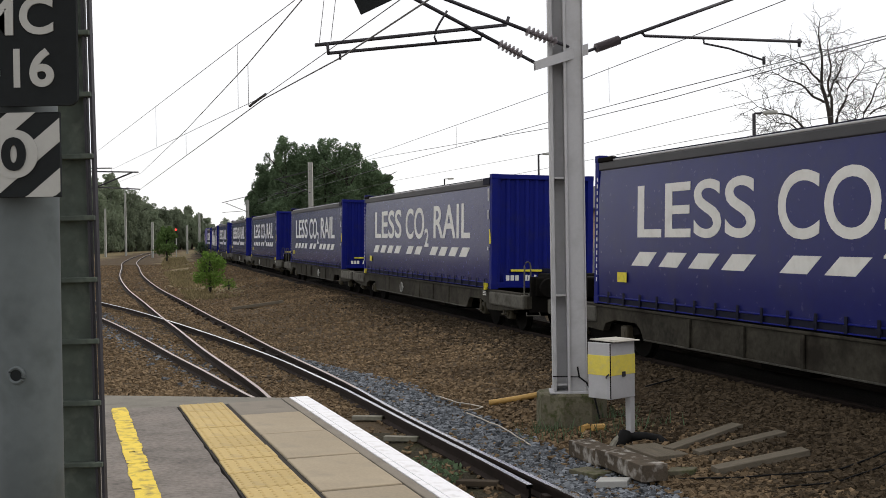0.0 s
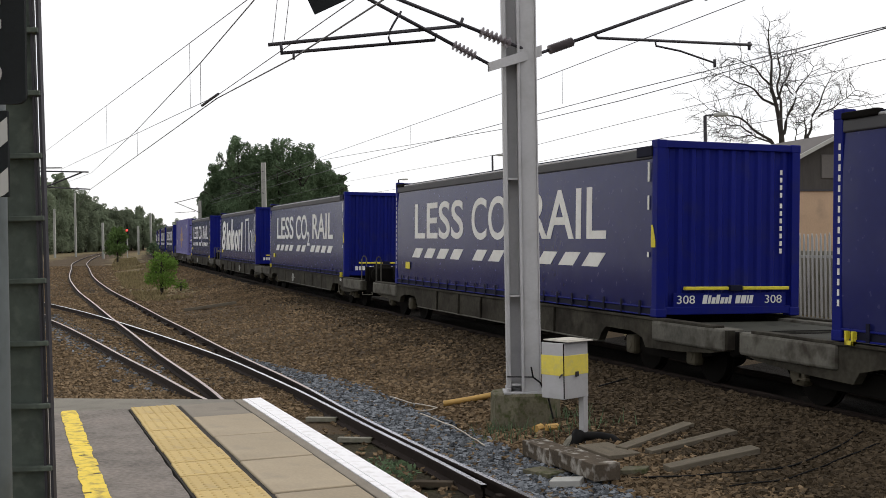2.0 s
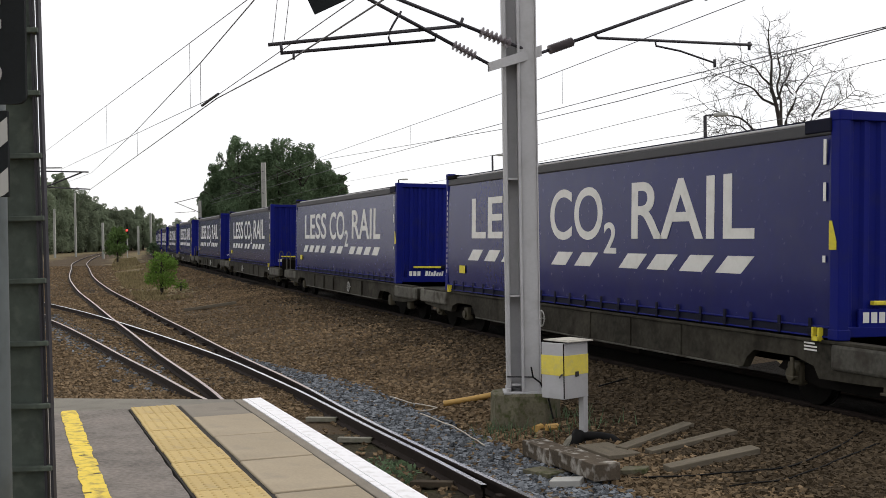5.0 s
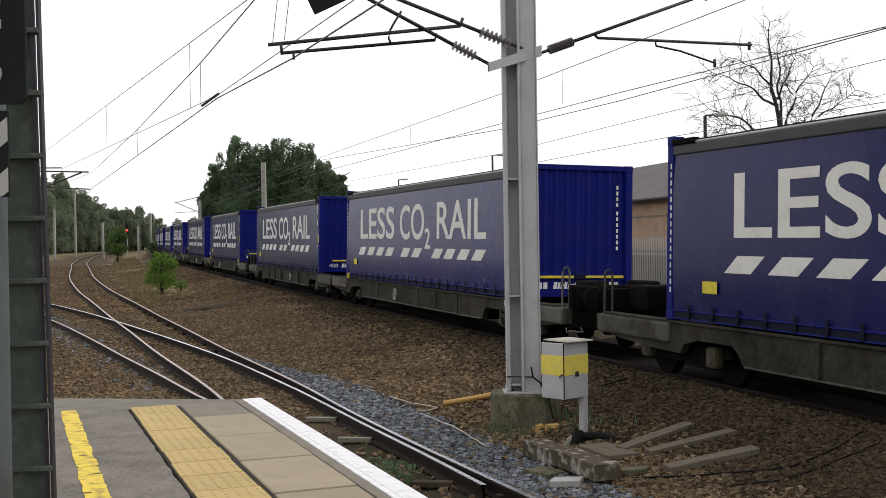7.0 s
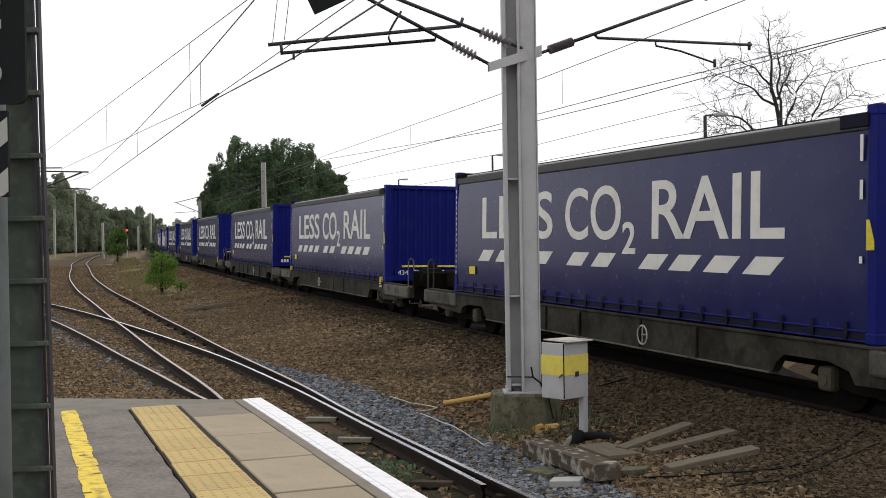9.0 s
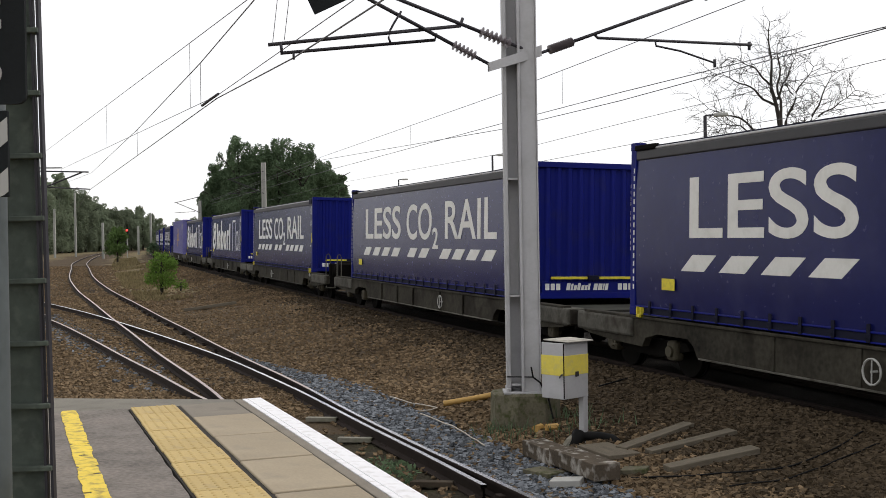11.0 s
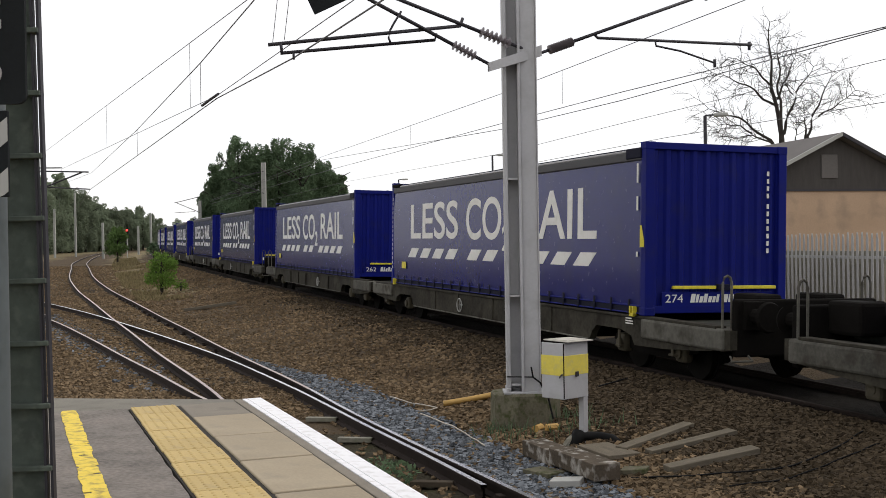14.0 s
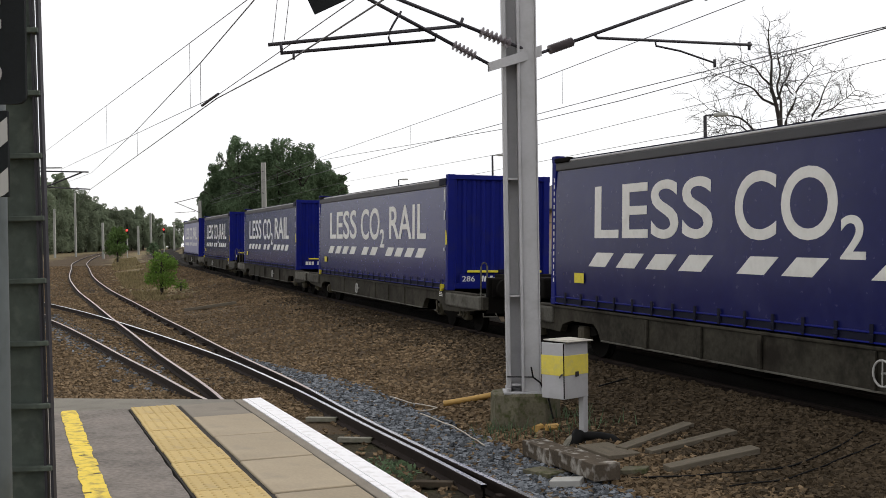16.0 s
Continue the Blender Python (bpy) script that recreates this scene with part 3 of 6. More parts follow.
def container_shell(c, paint, tall, roof_top):
    """Posts, castings, ends, floor and roof shared by every container."""
    for y, near in ((-HALF, True), (HALF, False)):
        for x in (0.0, WIDTH):
            bm = bmesh.new()
            k = 0.16 if y < 0 else -0.16
            box(bm, min(x, x + (0.15 if x == 0 else -0.15)), min(y, y + k), 0.0, max(x, x + (0.15 if x == 0 else -0.15)), max(y, y + k), tall, 0.012)
            part("corner_post", bm, paint, c)
            for z in (0.0, tall - 0.12):
                bm = bmesh.new()
                box(bm, min(x, x + (0.17 if x == 0 else -0.17)) - 0.006, min(y, y + 1.1 * k) - 0.006, z - (0.006 if z == 0 else 0), max(x, x + (0.17 if x == 0 else -0.17)) + 0.006,
                    max(y, y + 1.1 * k) + 0.006, z + 0.126, 0.015)
                part("corner_casting", bm, paint, c)
    for y, flip in ((-HALF + 0.045, False), (HALF - 0.045, True)):
        bm = bmesh.new()
        corrugated(bm, 0.15, WIDTH - 0.15, 0.12, tall - 0.1, y, True, 0.04 if not flip else -0.04, 0.235, flip)
        part("end_wall", bm, paint, c)
        bm = bmesh.new()
        k = -HALF + 0.01 if not flip else HALF - 0.09
        box(bm, 0.14, k, 0.03, WIDTH - 0.14, k + 0.08, 0.15, 0.01)
        part("end_sill", bm, paint, c)
        bm = bmesh.new()
        box(bm, 0.14, k, tall - 0.11, WIDTH - 0.14, k + 0.08, tall, 0.01)
        part("end_header", bm, paint, c)
    bm = bmesh.new()
    box(bm, 0.06, -HALF + 0.1, 0.05, WIDTH - 0.06, HALF - 0.1, 0.14)
    part("floor_pan", bm, DARK_TRIM, c)
    bm = bmesh.new()
    box(bm, 0.03, -HALF + 0.1, roof_top - 0.07, WIDTH - 0.03, HALF - 0.1, roof_top + 0.012, 0.01)
    part("roof", bm, DARK_TRIM, c)


def curtain_container(name, label, curtain, design):
    c = thing(name, label, "container", "containers on the freight train")
    container_shell(c, BLUE_STEEL, HEIGHT + 0.08, HEIGHT)
    rng = random.Random(design)
    for x, sgn in ((0.026, -1), (WIDTH - 0.026, 1)):
        bm = bmesh.new()
        cols, rows = 60, 10
        grid = []
        for j in range(rows + 1):
            z = 0.15 + (HEIGHT - 0.19 - 0.15) * j / rows
            row = []
            for i in range(cols + 1):
                y = -HALF + 0.16 + (LENGTH - 0.32) * i / cols
                edge = min(1.0, 1.7 * math.sin(math.pi * j / rows))
                out = 0.018 * edge + 0.0025 * noise.noise((y * 0.7, z * 0.5, sgn * 3 + len(name))) + 0.004 * noise.noise((y * 1.9, z * 0.35, 7)) * edge
                row.append(bm.verts.new((x + sgn * (out if 0 < j < rows else 0), y, z)))
            grid.append(row)
        for j in range(rows):
            for i in range(cols):
                q = (grid[j][i], grid[j][i + 1], grid[j + 1][i + 1], grid[j + 1][i])
                bm.faces.new(q if sgn > 0 else q[::-1])
        part("curtain", bm, curtain, c, "tensioned blue side curtain", smooth=True)
        # rounded top rail; the pale tube on it paints the edge's highlight
        bm = bmesh.new()
        box(bm, x - 0.03, -HALF + 0.16, HEIGHT - 0.195, x + 0.03, HALF - 0.16, HEIGHT - 0.045, 0.02)
        r = part("roof_rail", bm, ROOF_RAIL, c, "dull grey roof rail")
        bm = bmesh.new()
        tube(bm, [(x + sgn * 0.012, -HALF + 0.5, HEIGHT - 0.032), (x + sgn * 0.012, HALF - 0.3, HEIGHT - 0.032)], 0.02, 8)
        part("rail_edge", bm, GALV, r, "pale strip painted as the roof rail's highlight", smooth=True)
        bm = bmesh.new()
        box(bm, x - 0.05 if sgn < 0 else x - 0.03, -HALF + 0.14, HEIGHT - 0.16, x + 0.03 if sgn < 0 else x + 0.05, -HALF + 0.62, HEIGHT + 0.004, 0.015)
        part("curtain_winder", bm, DARK_TRIM, c)
        bm = bmesh.new()
        box(bm, x - 0.06, HALF - 0.75, HEIGHT - 0.05, x + 0.05, HALF - 0.16, HEIGHT + 0.035, 0.02)
        part("roof_sheet_fold", bm, UNDER, c, "folded black roof sheet")
        bm = bmesh.new()
        box(bm, x - 0.012, -HALF + 0.16, 0.02, x + 0.012, HALF - 0.16, 0.13, 0.004)
        part("side_rail", bm, DARK_TRIM, c)
        bm = bmesh.new()
        box(bm, x - 0.03, -HALF + 0.16, 0.125, x + 0.03, HALF - 0.16, 0.15, 0.008)
        box(bm, x - 0.03, -HALF + 0.16, 0.012, x + 0.03, HALF - 0.16, 0.035, 0.008)
        part("side_rail", bm, BLUE_STEEL, c)
    first = None
    for k in range(22):
        y = -HALF + 0.5 + 0.6 * k
        if y > HALF - 0.3:
            break
        m = pose(0, y, 0)
        if first is None:
            bm = bmesh.new()
            box(bm, -0.012, -0.03, 0.02, 0.0, 0.03, 0.23, 0.003)
            box(bm, -0.022, -0.045, 0.07, -0.004, 0.045, 0.12, 0.004)
            first = part("strap", bm, DARK_TRIM, c)
            first.matrix_basis = m
        else:
            share("strap", first, c, m)
    bm = bmesh.new()
    if design == 1:
        for word, size, d, z, w in (("LESS", 0.88, 1.70, 1.18, 3.53), ("CO", 0.90, 5.76, 1.16, 2.06), ("2", 0.51, 7.87, 0.94, 0.43), ("RAIL", 0.88, 8.80, 1.18, 3.26)):
            letters(bm, word, size, on_side(d, z, -0.0055), w, depth=0.0025, bold=0.010)
            part("slogan_word", bm, LETTER, c, "white slogan lettering")
            bm = bmesh.new()
        for d in (1.48, 2.45, 3.40, 4.35, 5.81, 6.77, 8.39, 9.28, 10.22, 11.16):
            bm = bmesh.new()
            prism(bm, [(0, 0), (0.60, 0), (0.905, 0.235), (0.305, 0.235)], 0.006, on_side(d, 0.715, -0.0035))
            part("slanted_bar", bm, LETTER, c)
        bm = bmesh.new()
    else:
        # the maker's word becomes plain heavy and thin shapes of the same size
        def solid(pts, x, z=0.0):
            bm = bmesh.new()
            prism(bm, pts, 0.006, on_side(x, 0.56 + z, -0.0035))
            part("emblem_shape", bm, LETTER, c, "plain white emblem shape")

        def hoop(x, w, h, bar, lean, up=0.0):
            bm = bmesh.new()
            mm = on_side(x, 0.56 + up, -0.0025 if up == 0 else -0.0015)
            n = 28
            rings = []
            for back in (0.0, 0.006):
                for rx, rz in ((w / 2, h / 2), (w / 2 - bar, h / 2 - bar * 0.8)):
                    rings.append([bm.verts.new(mm @ Vector((w / 2 + rx * math.cos(a) + lean * math.sin(a), back, h / 2 + rz * math.sin(a)))) for a in [k * math.tau / n for k in range(n)]])
            oa, ia, oz, iz = rings
            for k in range(n):
                q = (k + 1) % n
                bm.faces.new((oa[k], ia[k], ia[q], oa[q]))
                bm.faces.new((oa[k], oa[q], oz[q], oz[k]))
                bm.faces.new((ia[k], iz[k], iz[q], ia[q]))
            bmesh.ops.recalc_face_normals(bm, faces=bm.faces)
            part("emblem_shape", bm, LETTER, c, "plain white emblem shape")

        def slab(x, w, h, lean=0.1):
            solid([(0, 0), (w, 0), (w + lean, h), (lean, h)], x)

        def blob(x, z, w, h, lean):
            solid([(w / 2 + w / 2 * math.cos(a) + lean * math.sin(a), h / 2 + h / 2 * math.sin(a)) for a in [k * math.tau / 28 for k in range(28)]], x, z)

        hoop(0.78, 1.50, 0.92, 0.40, 0.06)
        hoop(0.98, 1.46, 0.86, 0.40, 0.06, 0.76)
        slab(2.74, 0.48, 1.52, 0.16)
        hoop(3.40, 1.16, 1.12, 0.36, 0.08)
        slab(4.72, 0.44, 1.68, 0.18)
        hoop(5.10, 1.04, 1.10, 0.34, 0.08)
        hoop(6.30, 1.16, 1.08, 0.36, 0.06)
        slab(7.62, 0.38, 1.10, 0.10)
        blob(8.02, 0.78, 0.42, 0.34, 0.02)
        slab(8.62, 0.44, 1.46, 0.14)
        for x0, w, h in ((10.15, 1.15, 1.62),):
            for q in ([(0, 0), (0.11, 0), (0.11, h), (0, h)], [(0.14, h - 0.11), (w, h - 0.11), (w, h), (0.14, h)], [(w - 0.11, 0), (w, 0), (w, h - 0.14), (w - 0.11, h - 0.14)]):
                solid(q, x0)
        hoop(11.52, 0.9, 1.05, 0.11, 0.0)
        slab(12.66, 0.11, 1.08, 0.0)
        slab(13.04, 0.11, 1.66, 0.0)
    bm = bmesh.new()
    prism(bm, [(0, 0), (0.36, 0), (0.36, 0.17), (0, 0.17)], 0.004, on_side(0.98, 0.42, 0.014))
    part("label_plate", bm, YELLOW, c, "small yellow label")
    bm = bmesh.new()
    prism(bm, [(0, 0), (0.13, 0.0), (0.13, 0.1), (0.05, 0.34), (0, 0.34)], 0.004, on_side(13.55, 1.05, 0.01))
    part("hazard_mark", bm, YELLOW, c, "yellow edge marker")
    # locking gear and number bars
    bm = bmesh.new()
    for z, h in ((1.62, 0.22), (2.05, 0.3), (0.9, 0.08)):
        prism(bm, [(0, 0), (0.05, 0), (0.05, h), (0, h)], 0.004, on_side(13.44, z, 0.012))
    tagged(part("post_label", bm, LETTER, c), kind="stuff")
    bm = bmesh.new()
    for k in range(11):
        z = 2.2 - 0.118 * k - (0.05 if k > 3 else 0)
        prism(bm, [(0, 0), (0.042, 0), (0.042, 0.075), (0, 0.075)], 0.004, on_end(2.2, z, -0.035))
    tagged(part("number_bars", bm, LETTER, c, "column of small white bars"), kind="stuff")
    bm = bmesh.new()
    for k in range(16):
        prism(bm, [(0, 0), (0.036, 0), (0.036, 0.075), (0, 0.075)], 0.004, on_side(0.10, 2.2 - 0.12 * k, 0.008))
    tagged(part("number_bars", bm, LETTER, c, "column of small white bars"), kind="stuff")
    bm = bmesh.new()
    for a, b in ((0.48, 1.24), (1.50, 2.34)):
        box(bm, a, -HALF - 0.035, 0.405, b, -HALF + 0.04, 0.455, 0.008)
    part("end_bar", bm, YELLOW, c, "yellow bar across the end")
    bm = bmesh.new()
    box(bm, 1.26, -HALF - 0.05, 0.385, 1.48, -HALF + 0.03, 0.48, 0.01)
    part("latch_box", bm, DARK_TRIM, c)
    bm = bmesh.new()
    box(bm, 0.3, -HALF + 0.012, 0.14, 2.3, -HALF + 0.05, 0.36, 0.005)
    part("end_panel", bm, BLUE_STEEL, c)
    bm = bmesh.new()
    xx = 0.80
    for w, h in ((0.075, 0.135), (0.045, 0.125), (0.06, 0.095), (0.06, 0.135), (0.06, 0.095), (0.05, 0.095), (0.045, 0.125), (0, 0),
                 (0.08, 0.125), (0.085, 0.125), (0.03, 0.125), (0.06, 0.125)):
        if w:
            prism(bm, [(0, 0), (w, 0), (w + 0.025, h), (0.025, h)], 0.004, on_end(xx, 0.195, -0.008))
            xx += w + 0.018
        else:
            xx += 0.06
    tagged(part("end_lettering", bm, LETTER, c, "row of small white bars"), kind="stuff")
    return c


def steel_container(panelled):
    c = thing("violet_container", "faded violet corrugated steel container with " + ("panelled end marked 45" if panelled else "pressed end and ochre emblem"), "container", "containers on the freight train")
    tall = 2.86
    container_shell(c, PURPLE, tall, tall - 0.01)
    for x, flip, d in ((0.02, True, 0.04), (WIDTH - 0.02, False, -0.04)):
        bm = bmesh.new()
        corrugated(bm, -HALF + 0.15, HALF - 0.15, 0.14, tall - 0.08, x, False, d * 1.75, 0.275, not flip, 0.70)
        part("side_wall", bm, PURPLE, c)
        for z, h in ((0.02, 0.13), (tall - 0.09, 0.085)):
            bm = bmesh.new()
            k = x - 0.01 if x < 1 else x - 0.06
            box(bm, k, -HALF + 0.15, z, k + 0.07, HALF - 0.15, z + h, 0.01)
            part("side_rail", bm, PURPLE, c)
    for y in (-HALF + 1.0, HALF - 1.0):
        bm = bmesh.new()
        box(bm, 0.002, y - 0.08, 0.1, 0.08, y + 0.08, tall - 0.02, 0.01)
        part("side_post", bm, PURPLE, c)
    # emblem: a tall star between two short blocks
    bm = bmesh.new()
    for pts in ([(0, 0.95), (0.42, 0.95), (0.42, 1.1), (0.18, 1.1), (0.42, 1.4), (0.36, 1.55), (0.05, 1.55), (0.05, 1.42), (0.24, 1.4), (0, 1.1)],
                [(0.72, 0.35), (0.86, 0.4), (0.80, 1.2), (1.12, 1.95), (0.98, 2.0), (0.72, 1.4), (0.62, 2.1), (0.48, 2.05), (0.58, 1.2), (0.40, 0.5), (0.55, 0.48), (0.68, 0.95)],
                [(1.1, 0.95), (1.62, 0.95), (1.62, 1.12), (1.28, 1.12), (1.28, 1.6), (1.1, 1.6)]):
        prism(bm, [(1.85 * a, z) for a, z in pts], 0.01, on_side(5.35, 0.15, -0.012))
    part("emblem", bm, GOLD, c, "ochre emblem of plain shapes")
    for a, z, w, h in ((1.25, 0.75, 0.18, 0.42), (12.0, 2.1, 0.24, 0.30)):
        bm = bmesh.new()
        prism(bm, [(0, 0), (w, 0), (w, h), (0, h)], 0.006, on_side(a, z, -0.012))
        part("label_plate", bm, LETTER, c)
    if panelled:
        # the end wall: four panels between dark cross bars
        bm = bmesh.new()
        box(bm, 0.16, -HALF + 0.03, 0.14, WIDTH - 0.16, -HALF + 0.05, tall - 0.10, 0.004)
        part("end_panel_backing", bm, UNDER, c, "dark gaps between the end panels")
        cuts = (0.14, 0.92, 1.58, 2.30, tall - 0.10)
        for za, zb in zip(cuts, cuts[1:]):
            bm = bmesh.new()
            box(bm, 0.17, -HALF + 0.0, za + 0.03, WIDTH - 0.17, -HALF + 0.03, zb - 0.03, 0.012)
            part("end_panel", bm, PURPLE, c)
        for x in (1.05, 1.3, 1.95, 2.2):
            bm = bmesh.new()
            tube(bm, [(x, -HALF - 0.02, 0.1), (x, -HALF - 0.02, tall - 0.06)], 0.02, 8)
            part("locking_bar", bm, UNDER, c)
        bm = bmesh.new()
        letters(bm, "45", 0.36, on_end(0.22, 1.0, 0.006), 0.52, bold=0.012)
        part("length_mark", bm, LETTER, c, "white numerals")
    for x in (0.3, 1.55):
        bm = bmesh.new()
        prism(bm, [(0, 0), (0.3, 0), (0.3, 0.34), (0, 0.34)], 0.006, on_end(x, 0.2, 0.006))
        part("label_plate", bm, LETTER, c)
    for x in (0.45,) if panelled else (1.0,):
        bm = bmesh.new()
        prism(bm, [(0, 0), (0.18, 0), (0.09, 0.17)], 0.006, on_end(x, 2.4, 0.006))
        part("warning_mark", bm, YELLOW, c)
    if not panelled:
        # marks along the end and the side, and the corner feet
        bm = bmesh.new()
        for k in range(9):
            prism(bm, [(0, 0), (0.045, 0), (0.045, 0.08), (0, 0.08)], 0.004, on_end(1.42, 2.42 - 0.15 * k, 0.006))
        tagged(part("number_bars", bm, LETTER, c, "column of small white bars"), kind="stuff")
        bm = bmesh.new()
        for k in range(8):
            prism(bm, [(0, 0), (0.05, 0), (0.05, 0.08), (0, 0.08)], 0.004, on_side(12.4, 2.25 - 0.13 * k, -0.004))
        tagged(part("number_bars", bm, LETTER, c, "column of small white bars"), kind="stuff")
        for x in (0.36, 1.61):
            bm = bmesh.new()
            for z in (0.26, 0.37):
                prism(bm, [(0, 0), (0.18, 0), (0.18, 0.06), (0, 0.06)], 0.006, on_end(x, z, 0.010))
            tagged(part("label_bars", bm, UNDER, c), kind="stuff")
        bm = bmesh.new()
        prism(bm, [(0, 0), (0.18, 0), (0.09, 0.2)], 0.006, on_side(13.1, 2.38, -0.002))
        part("warning_mark", bm, YELLOW, c)
    return c


def solebar_shape(inner, outer):
    """Side outline of the frame, along y, from the buffer end to the joint end."""
    arch = [(8.3, -0.40), (7.4, -0.46), (6.5, -0.48), (6.4, -0.34), (6.05, -0.26), (5.2, -0.26), (5.05, -0.36), (4.95, -0.50)]
    return [(-outer, -0.06), (-outer, -0.32)] + [(-a, z) for a, z in arch] + arch[::-1] + [(inner, -0.32), (inner, -0.06)]


def flat_wagon():
    w = thing("container_flat_wagon", "grimy grey low flat wagon half carrying a container", "railway wagon", "wagons of the freight train")
    inner, outer = HALF + 1.86, HALF + 2.25
    along = Matrix(((0, 1, 0, 0), (1, 0, 0, 0), (0, 0, 1, 0), (0, 0, 0, 1)))
    for x in (0.02, WIDTH - 0.14):
        bm = bmesh.new()
        prism(bm, solebar_shape(inner, outer), 0.12, Matrix.Translation((x, 0, 0)) @ along)
        bmesh.ops.recalc_face_normals(bm, faces=bm.faces)
        s = part("solebar", bm, WAGON, w)
        bm = bmesh.new()
        box(bm, x - 0.03, -outer + 0.3, -0.055, x + 0.15, inner - 0.3, -0.012, 0.01)
        part("top_flange", bm, WAGON, s)
        bm = bmesh.new()
        box(bm, x - 0.02, -4.9, -0.525, x + 0.14, 4.9, -0.50, 0.005)
        part("bottom_flange", bm, WAGON_END, s)
        for y in (-3.4, -1.9, -0.5, 1.6, 3.2):
            bm = bmesh.new()
            k = x - 0.035 if x < 1 else x + 0.12
            box(bm, k + 0.012, y - 0.04, -0.495, k + 0.045, y + 0.04, -0.06, 0.006)
            part("rib", bm, WAGON, s)
    for y0, y1 in ((-outer, -HALF + 0.1), (HALF - 0.1, inner)):
        for x0, x1 in ((-0.03, 0.34), (WIDTH - 0.34, WIDTH + 0.03)):
            bm = bmesh.new()
            box(bm, x0, y0 + (0.12 if y0 < 0 else 0), -0.35, x1, y1 - (0 if y0 < 0 else 0.06), -0.045, 0.04)
            part("side_nose", bm, WAGON_END, w, "light grey scuffed frame end")
        bm = bmesh.new()
        box(bm, 0.34, y0 + 0.1, -0.22, WIDTH - 0.34, y1, -0.09, 0.01)
        part("end_deck", bm, END_FRAME, w)
        bm = bmesh.new()
        k = y0 if y0 < 0 else y1 - 0.12
        box(bm, 0.12, k, -0.42, WIDTH - 0.12, k + 0.12, 0.36 if y0 < 0 else -0.08, 0.03)
        part("headstock", bm, UNDER, w)
    for x in (0.98, WIDTH - 1.06):
        bm = bmesh.new()
        box(bm, x, -outer + 0.1, -0.1, x + 0.08, -HALF - 1.2, 0.26, 0.01)
        box(bm, x - 0.05, -outer + 0.1, 0.26, x + 0.13, -HALF - 1.2, 0.295, 0.006)
        part("end_girder", bm, END_FRAME, w)
    for x in (0.55, WIDTH - 0.95):
        bm = bmesh.new()
        box(bm, x, -outer + 0.12, 0.0, x + 0.4, -outer + 0.75, 0.42, 0.05)
        part("buffer_housing", bm, UNDER, w, "black buffer housing box")
    for y in (-HALF + 0.9, -HALF - 0.75, HALF + 0.55):
        bm = bmesh.new()
        box(bm, 0.03, y - 0.03, -0.52, 0.06, y + 0.03, -0.28, 0.006)
        box(bm, 0.0, y - 0.08, -0.54, 0.08, y + 0.05, -0.51, 0.006)
        part("tie_down_hook", bm, AXLE_BOX, w)
    bm = bmesh.new()
    box(bm, 0.95, -outer + 0.2, -0.5, 1.55, inner - 0.2, -0.1, 0.02)
    part("centre_sill", bm, UNDER, w)
    for y in (-4.4, -1.4, 1.4, 4.4):
        bm = bmesh.new()
        box(bm, 0.1, y - 0.12, -0.35, WIDTH - 0.1, y + 0.12, -0.06)
        part("cross_beam", bm, UNDER, w)
    bm = bmesh.new()
    box(bm, 0.55, -2.4, -0.72, 1.95, -1.2, -0.3, 0.04)
    part("brake_gear", bm, UNDER, w)
    bm = bmesh.new()
    tube(bm, [(1.25, 0.4, -0.55), (1.25, 2.4, -0.55)], 0.2, 12)
    part("air_tank", bm, UNDER, w)
    for yc in (-6.75, 6.75):
        bm = bmesh.new()
        box(bm, 0.55, yc - 0.25, -0.62, 1.95, yc + 0.25, -0.3, 0.02)
        for x in (0.22, WIDTH - 0.34):
            prism(bm, [(yc - 1.3, -0.46), (yc - 0.5, -0.62), (yc + 0.5, -0.62), (yc + 1.3, -0.46), (yc + 1.2, -0.36), (yc - 1.2, -0.36)], 0.12, Matrix.Translation((x, 0, 0)) @ along)
        bmesh.ops.recalc_face_normals(bm, faces=bm.faces)
        b = part("bogie", bm, UNDER, w, "black bogie with ochre axle boxes")
        for dy in (-0.9, 0.9):
            for x in (0.46, 1.95):
                bm = bmesh.new()
                r = bmesh.ops.create_cone(bm, cap_ends=True, segments=28, radius1=0.365, radius2=0.365, depth=0.12)["verts"]
                r2 = bmesh.ops.create_cone(bm, cap_ends=True, segments=28, radius1=0.39, radius2=0.385, depth=0.03)["verts"]
                bmesh.ops.translate(bm, vec=(0, 0, -0.05 if x > 1 else 0.05), verts=r2)
                bmesh.ops.transform(bm, matrix=Matrix.Translation((x + 0.06, yc + dy, -0.53)) @ Matrix.Rotation(radians(90), 4, "Y"), verts=r + r2)
                part("wheel", bm, UNDER, b)
            for x in (0.10, WIDTH - 0.30):
                bm = bmesh.new()
                box(bm, x + 0.03, yc + dy - 0.13, -0.64, x + 0.2, yc + dy + 0.13, -0.34, 0.05)
                r = bmesh.ops.create_cone(bm, cap_ends=True, segments=16, radius1=0.085, radius2=0.07, depth=0.22)["verts"]
                bmesh.ops.transform(bm, matrix=Matrix.Translation((x + 0.1, yc + dy, -0.5)) @ Matrix.Rotation(radians(90), 4, "Y"), verts=r)
                part("axle_box", bm, AXLE_BOX, b)
